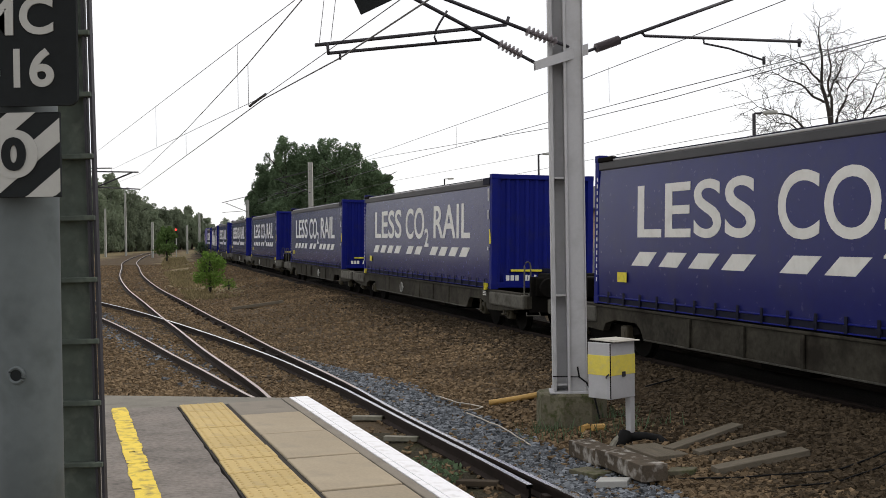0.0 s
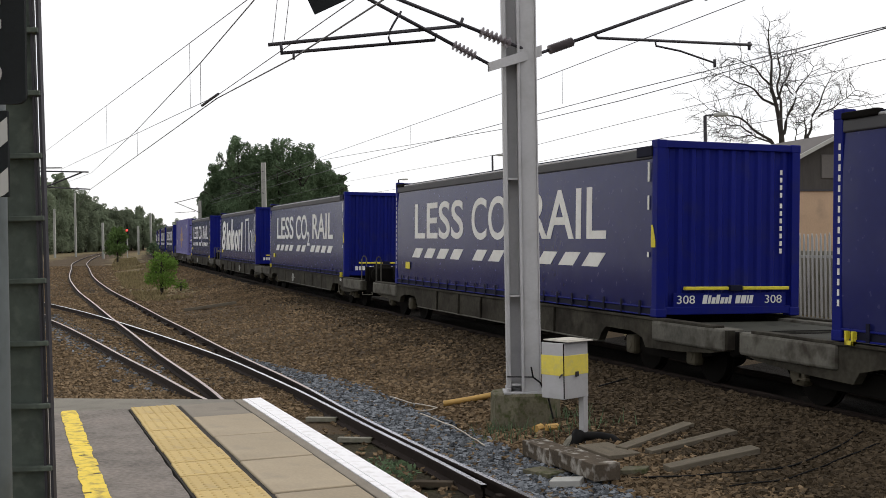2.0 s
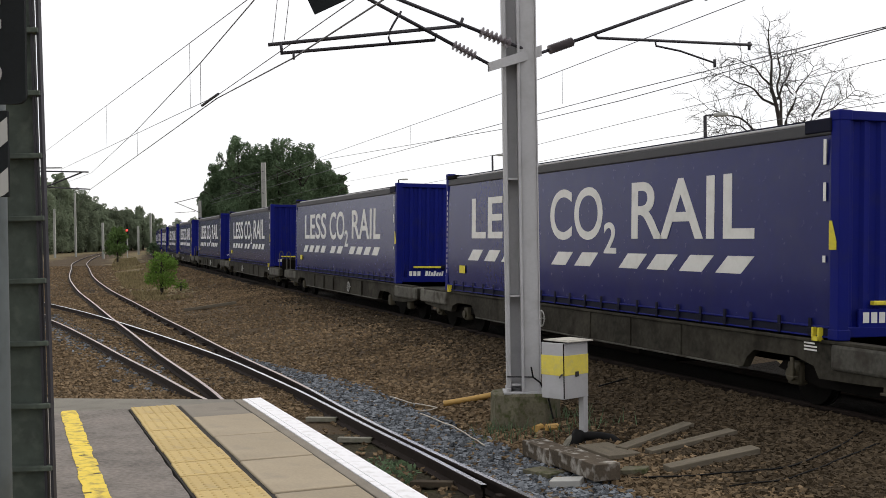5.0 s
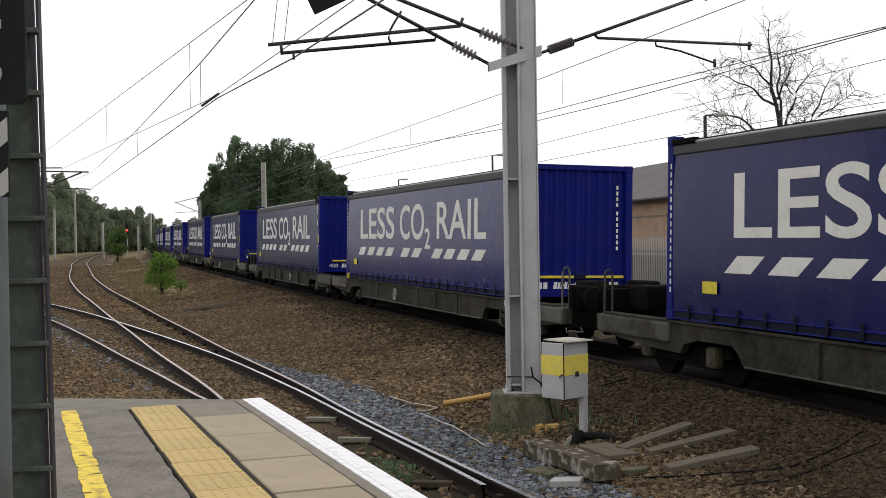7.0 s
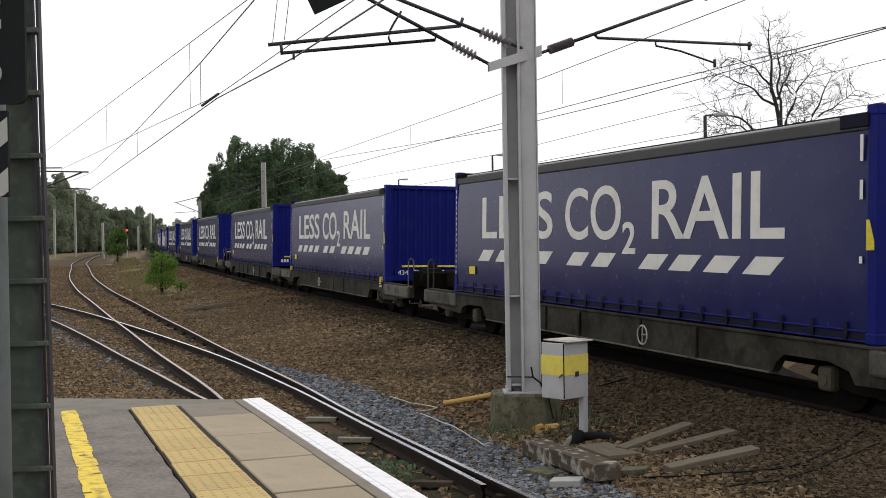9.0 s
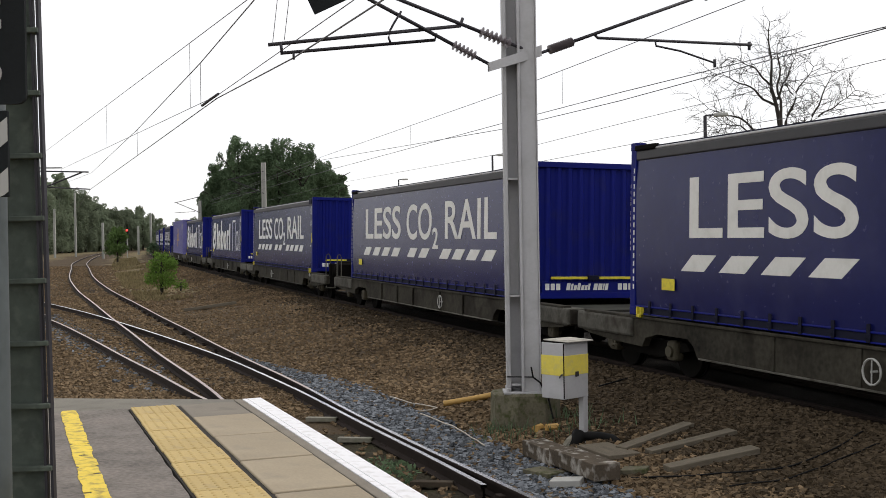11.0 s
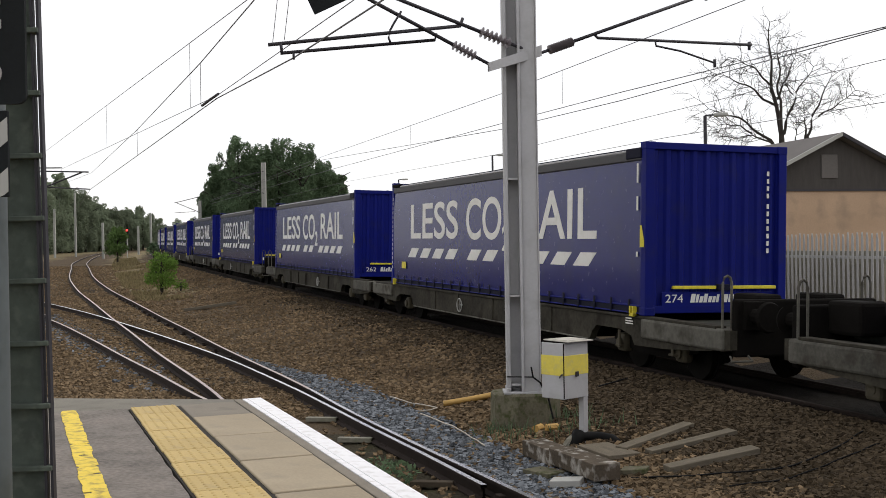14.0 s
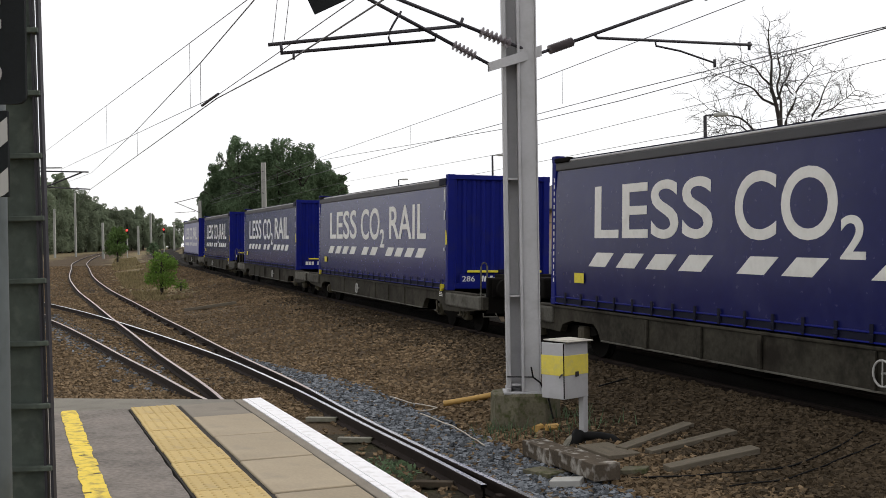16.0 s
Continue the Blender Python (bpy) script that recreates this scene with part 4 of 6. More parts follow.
    # buffers, coupling and grab rails at the buffer end
    for x in (0.38, WIDTH - 0.38):
        bm = bmesh.new()
        tube(bm, [(x, -outer + 0.02, 0.14), (x, -outer - 0.36, 0.14)], 0.1, 12)
        r = bmesh.ops.create_cone(bm, cap_ends=True, segments=20, radius1=0.21, radius2=0.19, depth=0.05)["verts"]
        bmesh.ops.transform(bm, matrix=Matrix.Translation((x, -outer - 0.38, 0.14)) @ Matrix.Rotation(radians(90), 4, "X"), verts=r)
        box(bm, x - 0.16, -outer - 0.06, -0.06, x + 0.16, -outer + 0.06, 0.34, 0.02)
        part("buffer", bm, UNDER, w, "black buffer")
    bm = bmesh.new()
    tube(bm, [(1.25, -outer, -0.1), (1.25, -outer - 0.3, -0.16), (1.25, -outer - 0.58, -0.12)], 0.05, 8)
    tube(bm, [(1.0, -outer, -0.12), (0.98, -outer - 0.3, -0.5), (1.05, -outer - 0.55, -0.3)], 0.025, 6)
    tube(bm, [(1.5, -outer, -0.12), (1.52, -outer - 0.3, -0.52), (1.45, -outer - 0.55, -0.3)], 0.025, 6)
    part("coupling", bm, UNDER, w)
    for x in (0.12, WIDTH - 0.12):
        bm = bmesh.new()
        tube(bm, [(x - 0.07, -outer + 0.22, -0.1), (x - 0.07, -outer + 0.22, 0.58), (x - 0.045, -outer + 0.22, 0.65), (x, -outer + 0.22, 0.675), (x + 0.045, -outer + 0.22, 0.65),
                  (x + 0.07, -outer + 0.22, 0.58), (x + 0.07, -outer + 0.22, -0.1)], 0.018, 6)
        part("grab_rail", bm, WAGON_END, w, "pale steel grab rail")
    bm = bmesh.new()
    tube(bm, [(0.02, -outer - 0.02, -0.4), (-0.02, -outer - 0.12, -0.46), (0.3, -outer - 0.12, -0.46), (0.3, -outer - 0.02, -0.4)], 0.016, 6)
    part("step_bar", bm, WAGON_END, w)
    # round brake handwheels on the frame
    for hx, hy, sgn in ((-0.06, 1.32, 1), (WIDTH + 0.06, 1.8, -1)):
        bm = bmesh.new()
        tube(bm, [(hx, hy + 0.145 * math.cos(a), -0.29 + 0.145 * math.sin(a)) for a in [k * math.tau / 20 for k in range(21)]], 0.013, 6)
        tube(bm, [(hx, hy, -0.435), (hx, hy, -0.145)], 0.009, 6)
        tube(bm, [(hx + 0.08 * sgn, hy, -0.29), (hx - 0.01 * sgn, hy, -0.29)], 0.014, 8)
        part("handwheel", bm, WHITE_PLATE, w, "pale round brake handwheel")
    for y in (-HALF + 0.35, HALF - 0.35):
        bm = bmesh.new()
        box(bm, -0.05, y - 0.07, -0.03, 0.02, y - 0.04, 0.13, 0.004)
        box(bm, -0.05, y + 0.04, -0.03, 0.02, y + 0.07, 0.13, 0.004)
        box(bm, -0.05, y - 0.07, -0.03, 0.02, y + 0.07, 0.02, 0.004)
        part("spigot_bracket", bm, YELLOW, w, "yellow container bracket")
    bm = bmesh.new()
    prism(bm, [(0, 0), (0.24, 0), (0.24, 0.02), (0, 0.02)], 0.004, on_side(13.1, -0.16, 0.0))
    prism(bm, [(0, 0.04), (0.24, 0.04), (0.24, 0.06), (0, 0.06)], 0.004, on_side(13.1, -0.16, 0.0))
    prism(bm, [(0, 0.08), (0.2, 0.08), (0.2, 0.10), (0, 0.10)], 0.004, on_side(13.1, -0.16, 0.0))
    tagged(part("data_bars", bm, LETTER, w), kind="stuff")
    return w


PAIR, SHORT = 37.1, 17.7        # length of a coupled pair; spacing across the joint within a pair
FIRST, LAST = -13, 20


def base_place(n):
    """Far end of container n along the train."""
    return (n // 2) * PAIR + (PAIR - SHORT if n % 2 else 0.0)


# how far the train has come by each time
TRAVEL = [(0.0, -224.0), (0.5, -208.7), (1.0, -191.7), (1.5, -176.15), (2.0, -159.6), (2.5, -143.9), (3.0, -127.0), (3.5, -111.4), (4.0, -94.36), (4.5, -77.9), (5.0, -61.9),
          (5.5, -46.0), (6.0, -30.2), (6.5, -14.0), (7.0, 2.8), (7.5, 18.4), (8.0, 35.3), (8.5, 50.9), (9.0, 67.73), (9.5, 83.9), (10.0, 100.1), (10.5, 116.3), (11.0, 132.4), (11.5, 148.5),
          (12.0, 165.4), (12.5, 181.0), (13.0, 197.9), (13.5, 213.5), (14.0, 230.46), (14.5, 246.05), (15.0, 262.9), (15.5, 278.7), (16.0, 295.55)]
MOVING = []


def train():
    less = curtain_container("curtain_container", "blue curtain-sided container with white slogan and slanted bars", CURTAIN, 1)
    stob = curtain_container("curtain_container", "blue curtain-sided container with large white emblem shapes", CURTAIN, 2)
    violet = steel_container(True)
    violet_plain = steel_container(False)
    pale = curtain_container("curtain_container", "pale faded curtain-sided container at the train's tail", PALE, 1)
    flat = flat_wagon()
    turned = Matrix.Translation((WIDTH, 0, 0)) @ Matrix.Rotation(math.pi, 4, "Z")
    used = set()
    for n in range(FIRST, LAST + 1):
        kind = stob if n in (-6, 10, 11) else violet if n == -4 else violet_plain if n == 12 else pale if n == LAST else less
        for source, turn in ((kind, Matrix()), (flat, Matrix() if n % 2 else turned)):
            m = line_at(base_place(n) + 224.0 - HALF) @ turn
            if source in used:
                ob = copy_thing(source, m)
            else:
                used.add(source)
                ob = source
                ob.matrix_basis = m
            MOVING.append((ob, n, turn))
    # fleet numbers at both sides of the end wall
    marks = {-9: "354", -8: "308", 0: "193", 2: "408", 5: "434", 13: "274", 14: "262", 17: "286"}
    plain = None
    for ob, n, _ in MOVING:
        if "curtain" not in ob.name:
            continue
        if n in marks or plain is None:
            bm = bmesh.new()
            for x in (0.36, 1.92):
                if n in marks:
                    letters(bm, marks[n], 0.125, on_end(x, 0.197, -0.0075), 0.31, depth=0.002, bold=0.0)
                else:
                    for k in range(3):
                        prism(bm, [(0, 0), (0.085, 0), (0.085, 0.125), (0, 0.125)], 0.004, on_end(x + 0.115 * k, 0.197, -0.008))
            made = tagged(part("fleet_number", bm, LETTER, ob), kind="stuff")
            if n not in marks:
                plain = made
        else:
            share("fleet_number", plain, ob, Matrix())


train()

ballast()


# ---- foliage ----
def leaf_cloud(bm, lumps, count, size, seed, droop=0.0):
    """Many small leaf clumps in overlapping lumps (centre, radii); denser at the skin, with gaps and an uneven outline."""
    rng = np.random.default_rng(seed)
    weights = np.array([a[1][0] * a[1][2] for a in lumps])
    weights = weights / weights.sum()
    for k in rng.choice(len(lumps), count, p=weights):
        c, r = lumps[k]
        v = rng.normal(size=3)
        v /= np.linalg.norm(v)
        v = v * rng.uniform(0.3, 1.0) ** 0.5
        p = Vector((c[0] + v[0] * r[0], c[1] + v[1] * r[1], c[2] + v[2] * r[2]))
        a = Vector(rng.normal(size=3)).normalized()
        b = a.cross(Vector(rng.normal(size=3))).normalized()
        s = size * rng.uniform(0.5, 1.3)
        a.z -= droop
        q = [bm.verts.new(p + a * s), bm.verts.new(p + b * s * 0.55), bm.verts.new(p - a * s * 0.8), bm.verts.new(p - b * s * 0.5)]
        bm.faces.new(q)


def trunk_mesh(height, radius, limbs, seed):
    rng = random.Random(seed)
    bm = bmesh.new()
    tube(bm, [(0, 0, -0.3), (0.03 * height * rng.uniform(-1, 1), 0, height * 0.5), (0, 0, height)], [radius, radius * 0.7, radius * 0.2], 8)
    for k in range(limbs):
        z = height * rng.uniform(0.3, 0.8)
        a = rng.uniform(0, math.tau)
        l = height * rng.uniform(0.18, 0.34)
        tube(bm, [(0, 0, z), (l * 0.5 * math.cos(a), l * 0.5 * math.sin(a), z + l * 0.35), (l * math.cos(a), l * math.sin(a), z + l * 0.6)], [radius * 0.4, radius * 0.25, 0.03], 6)
    return bm


def leafy_tree(name, label, category, group, height, spread, leaf, count, size, seed, pointed=False):
    t = thing(name, label, category, group)
    part("trunk", trunk_mesh(height * 0.85, height * 0.02 + 0.05, 7, seed), BARK, t)
    rng = random.Random(seed)
    lumps = []
    for k in range(42):
        z = rng.uniform(0.3 if name == "bush" else 0.08, 0.95)
        w = spread * (1.1 - z * 0.7 if pointed else math.sin(math.pi * min(0.92, 0.25 + z * 0.7)) ** 0.7)
        a = rng.uniform(0, math.tau)
        r = spread * rng.uniform(0.16, 0.32) * (0.7 if z > 0.8 else 1)
        q = rng.uniform(0.35, 0.85)
        lumps.append(((w * q * math.cos(a), w * q * math.sin(a), z * height), (r, r, r * rng.uniform(0.7, 1.2))))
    lumps.append(((0, 0, height * 0.5), (spread * 0.55, spread * 0.55, height * 0.4)))
    if pointed:
        for k in range(11):
            a, q = rng.uniform(0, math.tau), rng.uniform(0.1, 0.6)
            lumps.append(((spread * q * math.cos(a), spread * q * math.sin(a), height * rng.uniform(0.90, 0.97) * (1 - 0.35 * q)), (0.4, 0.4, height * 0.075)))
    bm = bmesh.new()
    leaf_cloud(bm, lumps, count, size, seed)
    part("crown", bm, leaf, t)
    return t


def trees():
    # the dark clump beyond the freight track
    spots = [(-24.1, 115, 7.4, 2.0), (-22.7, 114, 9.9, 2.7), (-20.5, 112, 12.3, 3.3), (-18.4, 113, 11.6, 3.4), (-16.6, 113, 12.3, 3.6), (-14.2, 112, 12.0, 3.2),
             (-12.2, 114, 10.2, 2.8), (-10.8, 115, 8.4, 1.9), (-19.4, 117, 11.2, 4.2), (-15.4, 117, 11.2, 4.2), (-12.9, 116, 9.8, 3.2), (-21.8, 116, 10.2, 3.2)]
    for k, (x, y, h, r) in enumerate(spots):
        t = leafy_tree("evergreen_tree", "dark green dense evergreen tree with ragged pointed top", "tree", "evergreen clump", h, r, CONIFER, 22000, 0.12, 20 + k, True)
        t.matrix_basis = pose(x, y, ground_z(x, y))
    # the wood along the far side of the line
    kinds = [leafy_tree("woodland_tree", "woodland tree in full leaf, its green paled for haze", "tree", "wood beside the line", h, r, WOOD_LEAF, 11000, 0.19, 50 + k, k > 2)
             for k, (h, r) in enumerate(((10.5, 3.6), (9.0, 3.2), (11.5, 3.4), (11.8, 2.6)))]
    rng = random.Random(8)
    places = []
    edge = [(-78, 176, 1.55), (-84, 215, 1.72), (-95, 268, 1.86), (-96, 305, 1.50), (-93, 335, 1.28), (-84, 365, 1.0)]
    for row in range(3):
        for (xa, ya, ga), (xb, yb, gb) in zip(edge, edge[1:]):
            n = max(2, int(math.hypot(xb - xa, yb - ya) / 5.2))
            for i in range(n):
                f = (i + rng.uniform(-0.3, 0.3)) / n
                places.append((xa + (xb - xa) * f - 6 * row, ya + (yb - ya) * f + 3 * row, (ga + (gb - ga) * f) * rng.uniform(0.90, 1.12) * (0.84 + 0.09 * row)))
    for k in range(14):
        places.append((-98 + 9.0 * k + rng.uniform(-2, 2), 396 + rng.uniform(-8, 8), rng.uniform(0.75, 1.05)))
    for k, (x, y, g) in enumerate(places):
        m = pose(x, y, ground_z(x, y) - 0.3, 0, 0, rng.uniform(0, 360))
        t = kinds[k] if k < 4 else copy_thing(kinds[k % 4], m)
        t.matrix_basis = m
        t.scale = (g, g, g * rng.uniform(0.9, 1.1))
    # bushes between the tracks
    for x, y, h, r, n, s, leaf, seed in ((-13.0, 51.4, 1.95, 0.98, 3800, 0.06, BUSH_LEAF, 3), (-12.6, 53.4, 0.55, 0.4, 500, 0.04, BUSH_LEAF, 4), (-38.9, 133, 4.3, 1.9, 4200, 0.13, SCRUB_LEAF, 5),
                                         (-36.4, 140, 2.0, 1.0, 900, 0.12, CONIFER, 6)):
        t = leafy_tree("bush", "fresh green bush growing in the ballast" if leaf is BUSH_LEAF else "dark green scrub bush beside the track", "bush", "", h, r, leaf, n, s, seed)
        t.matrix_basis = pose(x, y, ground_z(x, y))
    # dry grass and weeds
    rng = np.random.default_rng(4)
    bm = bmesh.new()
    done = 0
    while done < 6500:
        s = 31 + 110 * rng.random() ** 1.2
        d = rng.uniform(2.9, 5.5)
        m = line_at(s)
        p = m @ Vector((-d, 0, 0))
        if noise.noise((p.x * 0.25, p.y * 0.12, 2)) + 0.25 * ease(28, 60, s) < 0.12:
            continue
        done += 1
        z = ground_z(p.x, p.y)
        h, a = rng.uniform(0.04, 0.2) * (1 + s / 160), rng.uniform(0, math.tau)
        w = 0.05 * (1 + s / 80)
        top = Vector((p.x + rng.normal(0, 0.1), p.y + rng.normal(0, 0.1), z + h))
        o = Vector((math.cos(a), math.sin(a), 0)) * w
        bm.faces.new((bm.verts.new(Vector((p.x, p.y, z - 0.03)) - o), bm.verts.new(Vector((p.x, p.y, z - 0.03)) + o), bm.verts.new(top)))
    tagged(part("dry_grass", bm, GRASS), "dry yellow grass between the tracks", "grass", kind="stuff")
    bm = bmesh.new()
    for k in range(1500):
        c = [(-4.2, 16.3, 1.2), (-0.9, 11.6, 0.35), (-0.35, 10.3, 0.3), (-6.5, 15.5, 1.6), (-9.5, 20, 1.8), (-5.4, 13.2, 1.0)][rng.integers(6)]
        x, y = rng.normal(c[0], c[2] * 0.5), rng.normal(c[1], c[2] * 0.5)
        z, h, a = ground_z(x, y), rng.uniform(0.04, 0.2), rng.uniform(0, math.tau)
        o = Vector((math.cos(a), math.sin(a), 0)) * 0.012
        bm.faces.new((bm.verts.new(Vector((x, y, z - 0.02)) - o), bm.verts.new(Vector((x, y, z - 0.02)) + o), bm.verts.new((x + rng.normal(0, 0.05), y + rng.normal(0, 0.05), z + h))))
    tagged(part("track_weeds", bm, GRASS), "thin weeds growing beside the rails", "weeds", kind="stuff")
    bm = bmesh.new()
    leaf_cloud(bm, [((-0.55, 11.55, -0.05), (0.3, 0.25, 0.13)), ((-0.75, 12.1, -0.08), (0.2, 0.3, 0.1))], 260, 0.04, 9)
    for k in range(260):
        c = [(0.62, 14.1, 0.16), (1.55, 14.25, 0.16), (0.9, 13.75, 0.3), (1.75, 13.6, 0.25)][rng.integers(4)]
        x, y = rng.normal(c[0], c[2]), rng.normal(c[1], c[2] * 0.6)
        z, h, a = ground_z(x, y), rng.uniform(0.05, 0.24), rng.uniform(0, math.tau)
        o = Vector((math.cos(a), math.sin(a), 0)) * 0.010
        bm.faces.new((bm.verts.new(Vector((x, y, z - 0.02)) - o), bm.verts.new(Vector((x, y, z - 0.02)) + o), bm.verts.new((x + rng.normal(0, 0.06), y + rng.normal(0, 0.06), z + h))))
    tagged(part("low_weed", bm, CONIFER), "small green weed under the platform edge", "weed", kind="stuff")


def bare_tree(x, y, fork, limbs, seed):
    """Trunk up to the fork, then limbs: start (across, up) from the fork, angle from upright, length, curl, thickness."""
    t = thing("bare_tree", "leafless tree with fine dark spreading branches", "tree", "bare trees behind the building", pose(x, y, 0))
    rng = random.Random(seed)
    bm = bmesh.new()
    tube(bm, [(0.25, 0, -0.2), (0.1, 0.05, fork * 0.5), (0.03, 0, fork - 0.8), (0, 0, fork + 0.1)], [0.24, 0.19, 0.14, 0.10], 9)
    part("trunk", bm, BARK, t)
    twigs = bmesh.new()

    def twig(p, d, length, r, level):
        pts, rad = [p], [r]
        for k in range(4):
            d = (d + Vector((rng.uniform(-1, 1), rng.uniform(-1, 1), rng.uniform(-0.8, 0.8))) * 0.24).normalized()
            p = p + d * length / 4
            pts.append(p)
            rad.append(r * (1 - 0.15 * (k + 1)))
        tube(twigs, pts, rad, 3, caps=False)
        if level < 2:
            for k in range(1, 5):
                if rng.random() < 0.78:
                    a = d.orthogonal().normalized()
                    a.rotate(Matrix.Rotation(rng.uniform(0, math.tau), 3, d))
                    twig(pts[k], (d + a * rng.uniform(0.6, 1.2)).normalized(), length * rng.uniform(0.4, 0.68), max(r * 0.66, 0.0065), level + 1)

    for sx, sz, angle, length, curl, thick in limbs:
        bm = bmesh.new()
        p, n = Vector((sx, rng.uniform(-0.15, 0.15), fork + sz)), 12
        depth = rng.uniform(-0.35, 0.35)
        pts, rad = [p], [thick]
        for k in range(n):
            a = radians(angle + curl * k / n + 13 * math.sin(k * 1.3 + seed + angle) + rng.uniform(-8, 8))
            d = Vector((math.sin(a), depth + rng.uniform(-0.15, 0.15), math.cos(a))).normalized()
            p = p + d * length / n
            pts.append(p)
            rad.append(max(0.010, thick * (1 - 0.85 * (k + 1) / n)))
            if k > 1:
                for side in (-1, 1):
                    if rng.random() < 0.8:
                        b = a + side * radians(rng.uniform(28, 65))
                        twig(p, Vector((math.sin(b), rng.uniform(-0.6, 0.6), math.cos(b))).normalized(), rng.uniform(0.45, 1.05) * min(1.0, length / 2.0), 0.015, 0)
        tube(bm, pts, rad, 6, caps=False)
        part("bough", bm, BARK, t)
    tagged(part("branch_work", twigs, BARK, t), kind="stuff")
    return t


# ---- overhead line ----
def insulator(parent, a, b, radius, sheds):
    a, b = Vector(a), Vector(b)
    pts, rad = [], []
    for k in range(sheds * 4 + 1):
        pts.append(a.lerp(b, k / (sheds * 4)))
        rad.append(radius if k % 4 == 2 else radius * 0.42)
    bm = bmesh.new()
    tube(bm, pts, rad, 12)
    return part("insulator", bm, PORCELAIN, parent, "ribbed grey insulator", smooth=False)


def arm(parent, pts, radius, name="tube_arm"):
    bm = bmesh.new()
    tube(bm, pts, radius, 8)
    return part(name, bm, DARK_STEEL, parent, smooth=True)


def near_mast():
    base = (1.01, 14.35)
    t = thing("overhead_line_mast", "light grey battened steel mast with arms over both tracks", "overhead line mast", "", pose(base[0], base[1], 0))
    lo, hi = 0.42, 7.6
    bm = bmesh.new()
    box(bm, -0.215, -0.10, lo, -0.165, 0.16, hi, 0.006)
    part("left_channel", bm, GALV, t)
    bm = bmesh.new()
    box(bm, -0.165, 0.10, lo, -0.03, 0.13, hi)
    part("web_plate", bm, GALV, t)
    bm = bmesh.new()
    box(bm, -0.03, -0.16, lo, 0.005, 0.16, hi, 0.006)
    part("channel_flange", bm, GALV, t)
    bm = bmesh.new()
    box(bm, 0.005, -0.12, lo, 0.205, 0.14, hi, 0.008)
    part("right_channel", bm, GALV, t)
    bm = bmesh.new()
    box(bm, 0.205, -0.145, lo, 0.22, 0.16, hi, 0.004)
    part("channel_flange", bm, GALV, t)
    for z in (0.46, 1.60, 3.10, 4.65, 6.1):
        bm = bmesh.new()
        box(bm, -0.16, -0.10, z + 0.04, -0.035, 0.095, z + 0.065, 0.003)
        part("batten_plate", bm, GALV, t)
    bm = bmesh.new()
    box(bm, -0.26, -0.18, 0.40, 0.26, 0.2, 0.43, 0.006)
    for x in (-0.2, 0.2):
        for y in (-0.14, 0.15):
            r = bmesh.ops.create_cone(bm, cap_ends=True, segments=6, radius1=0.03, radius2=0.03, depth=0.05)["verts"]
            bmesh.ops.translate(bm, vec=(x, y, 0.45), verts=r)
    part("foot_plate", bm, GALV, t)
    bm = bmesh.new()
    tube(bm, [(0.09, -0.17, 0.75), (0.11, -0.19, 0.62), (0.2, -0.2, 0.55), (0.3, -0.22, 0.35), (0.35, -0.3, 0.1)], 0.012, 6)
    tube(bm, [(-0.22, -0.11, 0.62), (0.1, -0.17, 0.62)], 0.008, 6)
    part("earth_cable", bm, CABLE, t)

    def at(p):
        return Vector(p) - Vector((base[0], base[1], 0))
    # bracket across the mast
    bm = bmesh.new()
    a, b = at((0.58, 14.05, 4.54)), at((1.27, 14.4, 4.77))
    d = (b - a).normalized()
    up = Vector((0, 0, 1))
    for k in (0.0, 0.1):
        o = Vector((0.12, -0.26, 0)) * (1 - k * 5)
        q = [a + o * 0.3 - up * 0.05, b + o * 0.3 - up * 0.04, b + o * 0.3 + up * 0.1, a + o * 0.3 + up * 0.06]
        q2 = [v + Vector((0.004, 0.012, 0)) for v in q]
        va, vb = [bm.verts.new(v) for v in q], [bm.verts.new(v) for v in q2]
        bm.faces.new(va)
        bm.faces.new(vb[::-1])
        for i in range(4):
            bm.faces.new((va[i], vb[i], vb[(i + 1) % 4], va[(i + 1) % 4]))
    bmesh.ops.recalc_face_normals(bm, faces=bm.faces)
    part("arm_bracket", bm, GALV, t, "pale angled steel bracket")
    # left cantilever: two raking tubes with insulators, two registration tubes
    up_a, up_b = at((1.17, 14.3, 4.78)), at((-1.3, 13.2, 5.58))
    arm(t, [up_a, up_a.lerp(up_b, 0.12)], 0.022, "clevis")
    insulator(t, up_a.lerp(up_b, 0.11), up_a.lerp(up_b, 0.27), 0.07, 7)
    arm(t, [up_a.lerp(up_b, 0.27), up_b], 0.024)
    lo_a, lo_b = at((0.62, 14.1, 4.6)), at((-1.3, 13.15, 5.5))
    arm(t, [lo_a, lo_a.lerp(lo_b, 0.1)], 0.022, "clevis")
    insulator(t, lo_a.lerp(lo_b, 0.09), lo_a.lerp(lo_b, 0.24), 0.065, 6)
    arm(t, [lo_a.lerp(lo_b, 0.24), lo_b], 0.024)
    arm(t, [at((-2.0, 13.0, 4.69)), at((0.26, 13.9, 5.05))], 0.022, "registration_tube")
    arm(t, [at((0.26, 13.9, 5.05)), at((0.29, 13.92, 5.15))], 0.02, "drop_bracket")
    arm(t, [at((-1.84, 13.05, 4.6)), at((-0.06, 13.85, 4.87)), at((-0.04, 13.86, 4.95))], 0.02, "registration_tube")
    arm(t, [at((-1.86, 13.04, 4.71)), at((-1.85, 13.05, 4.58))], 0.018, "drop_bracket")
    arm(t, [at((-1.72, 13.1, 4.62)), at((-1.72, 13.1, 4.53))], 0.015, "wire_clamp")
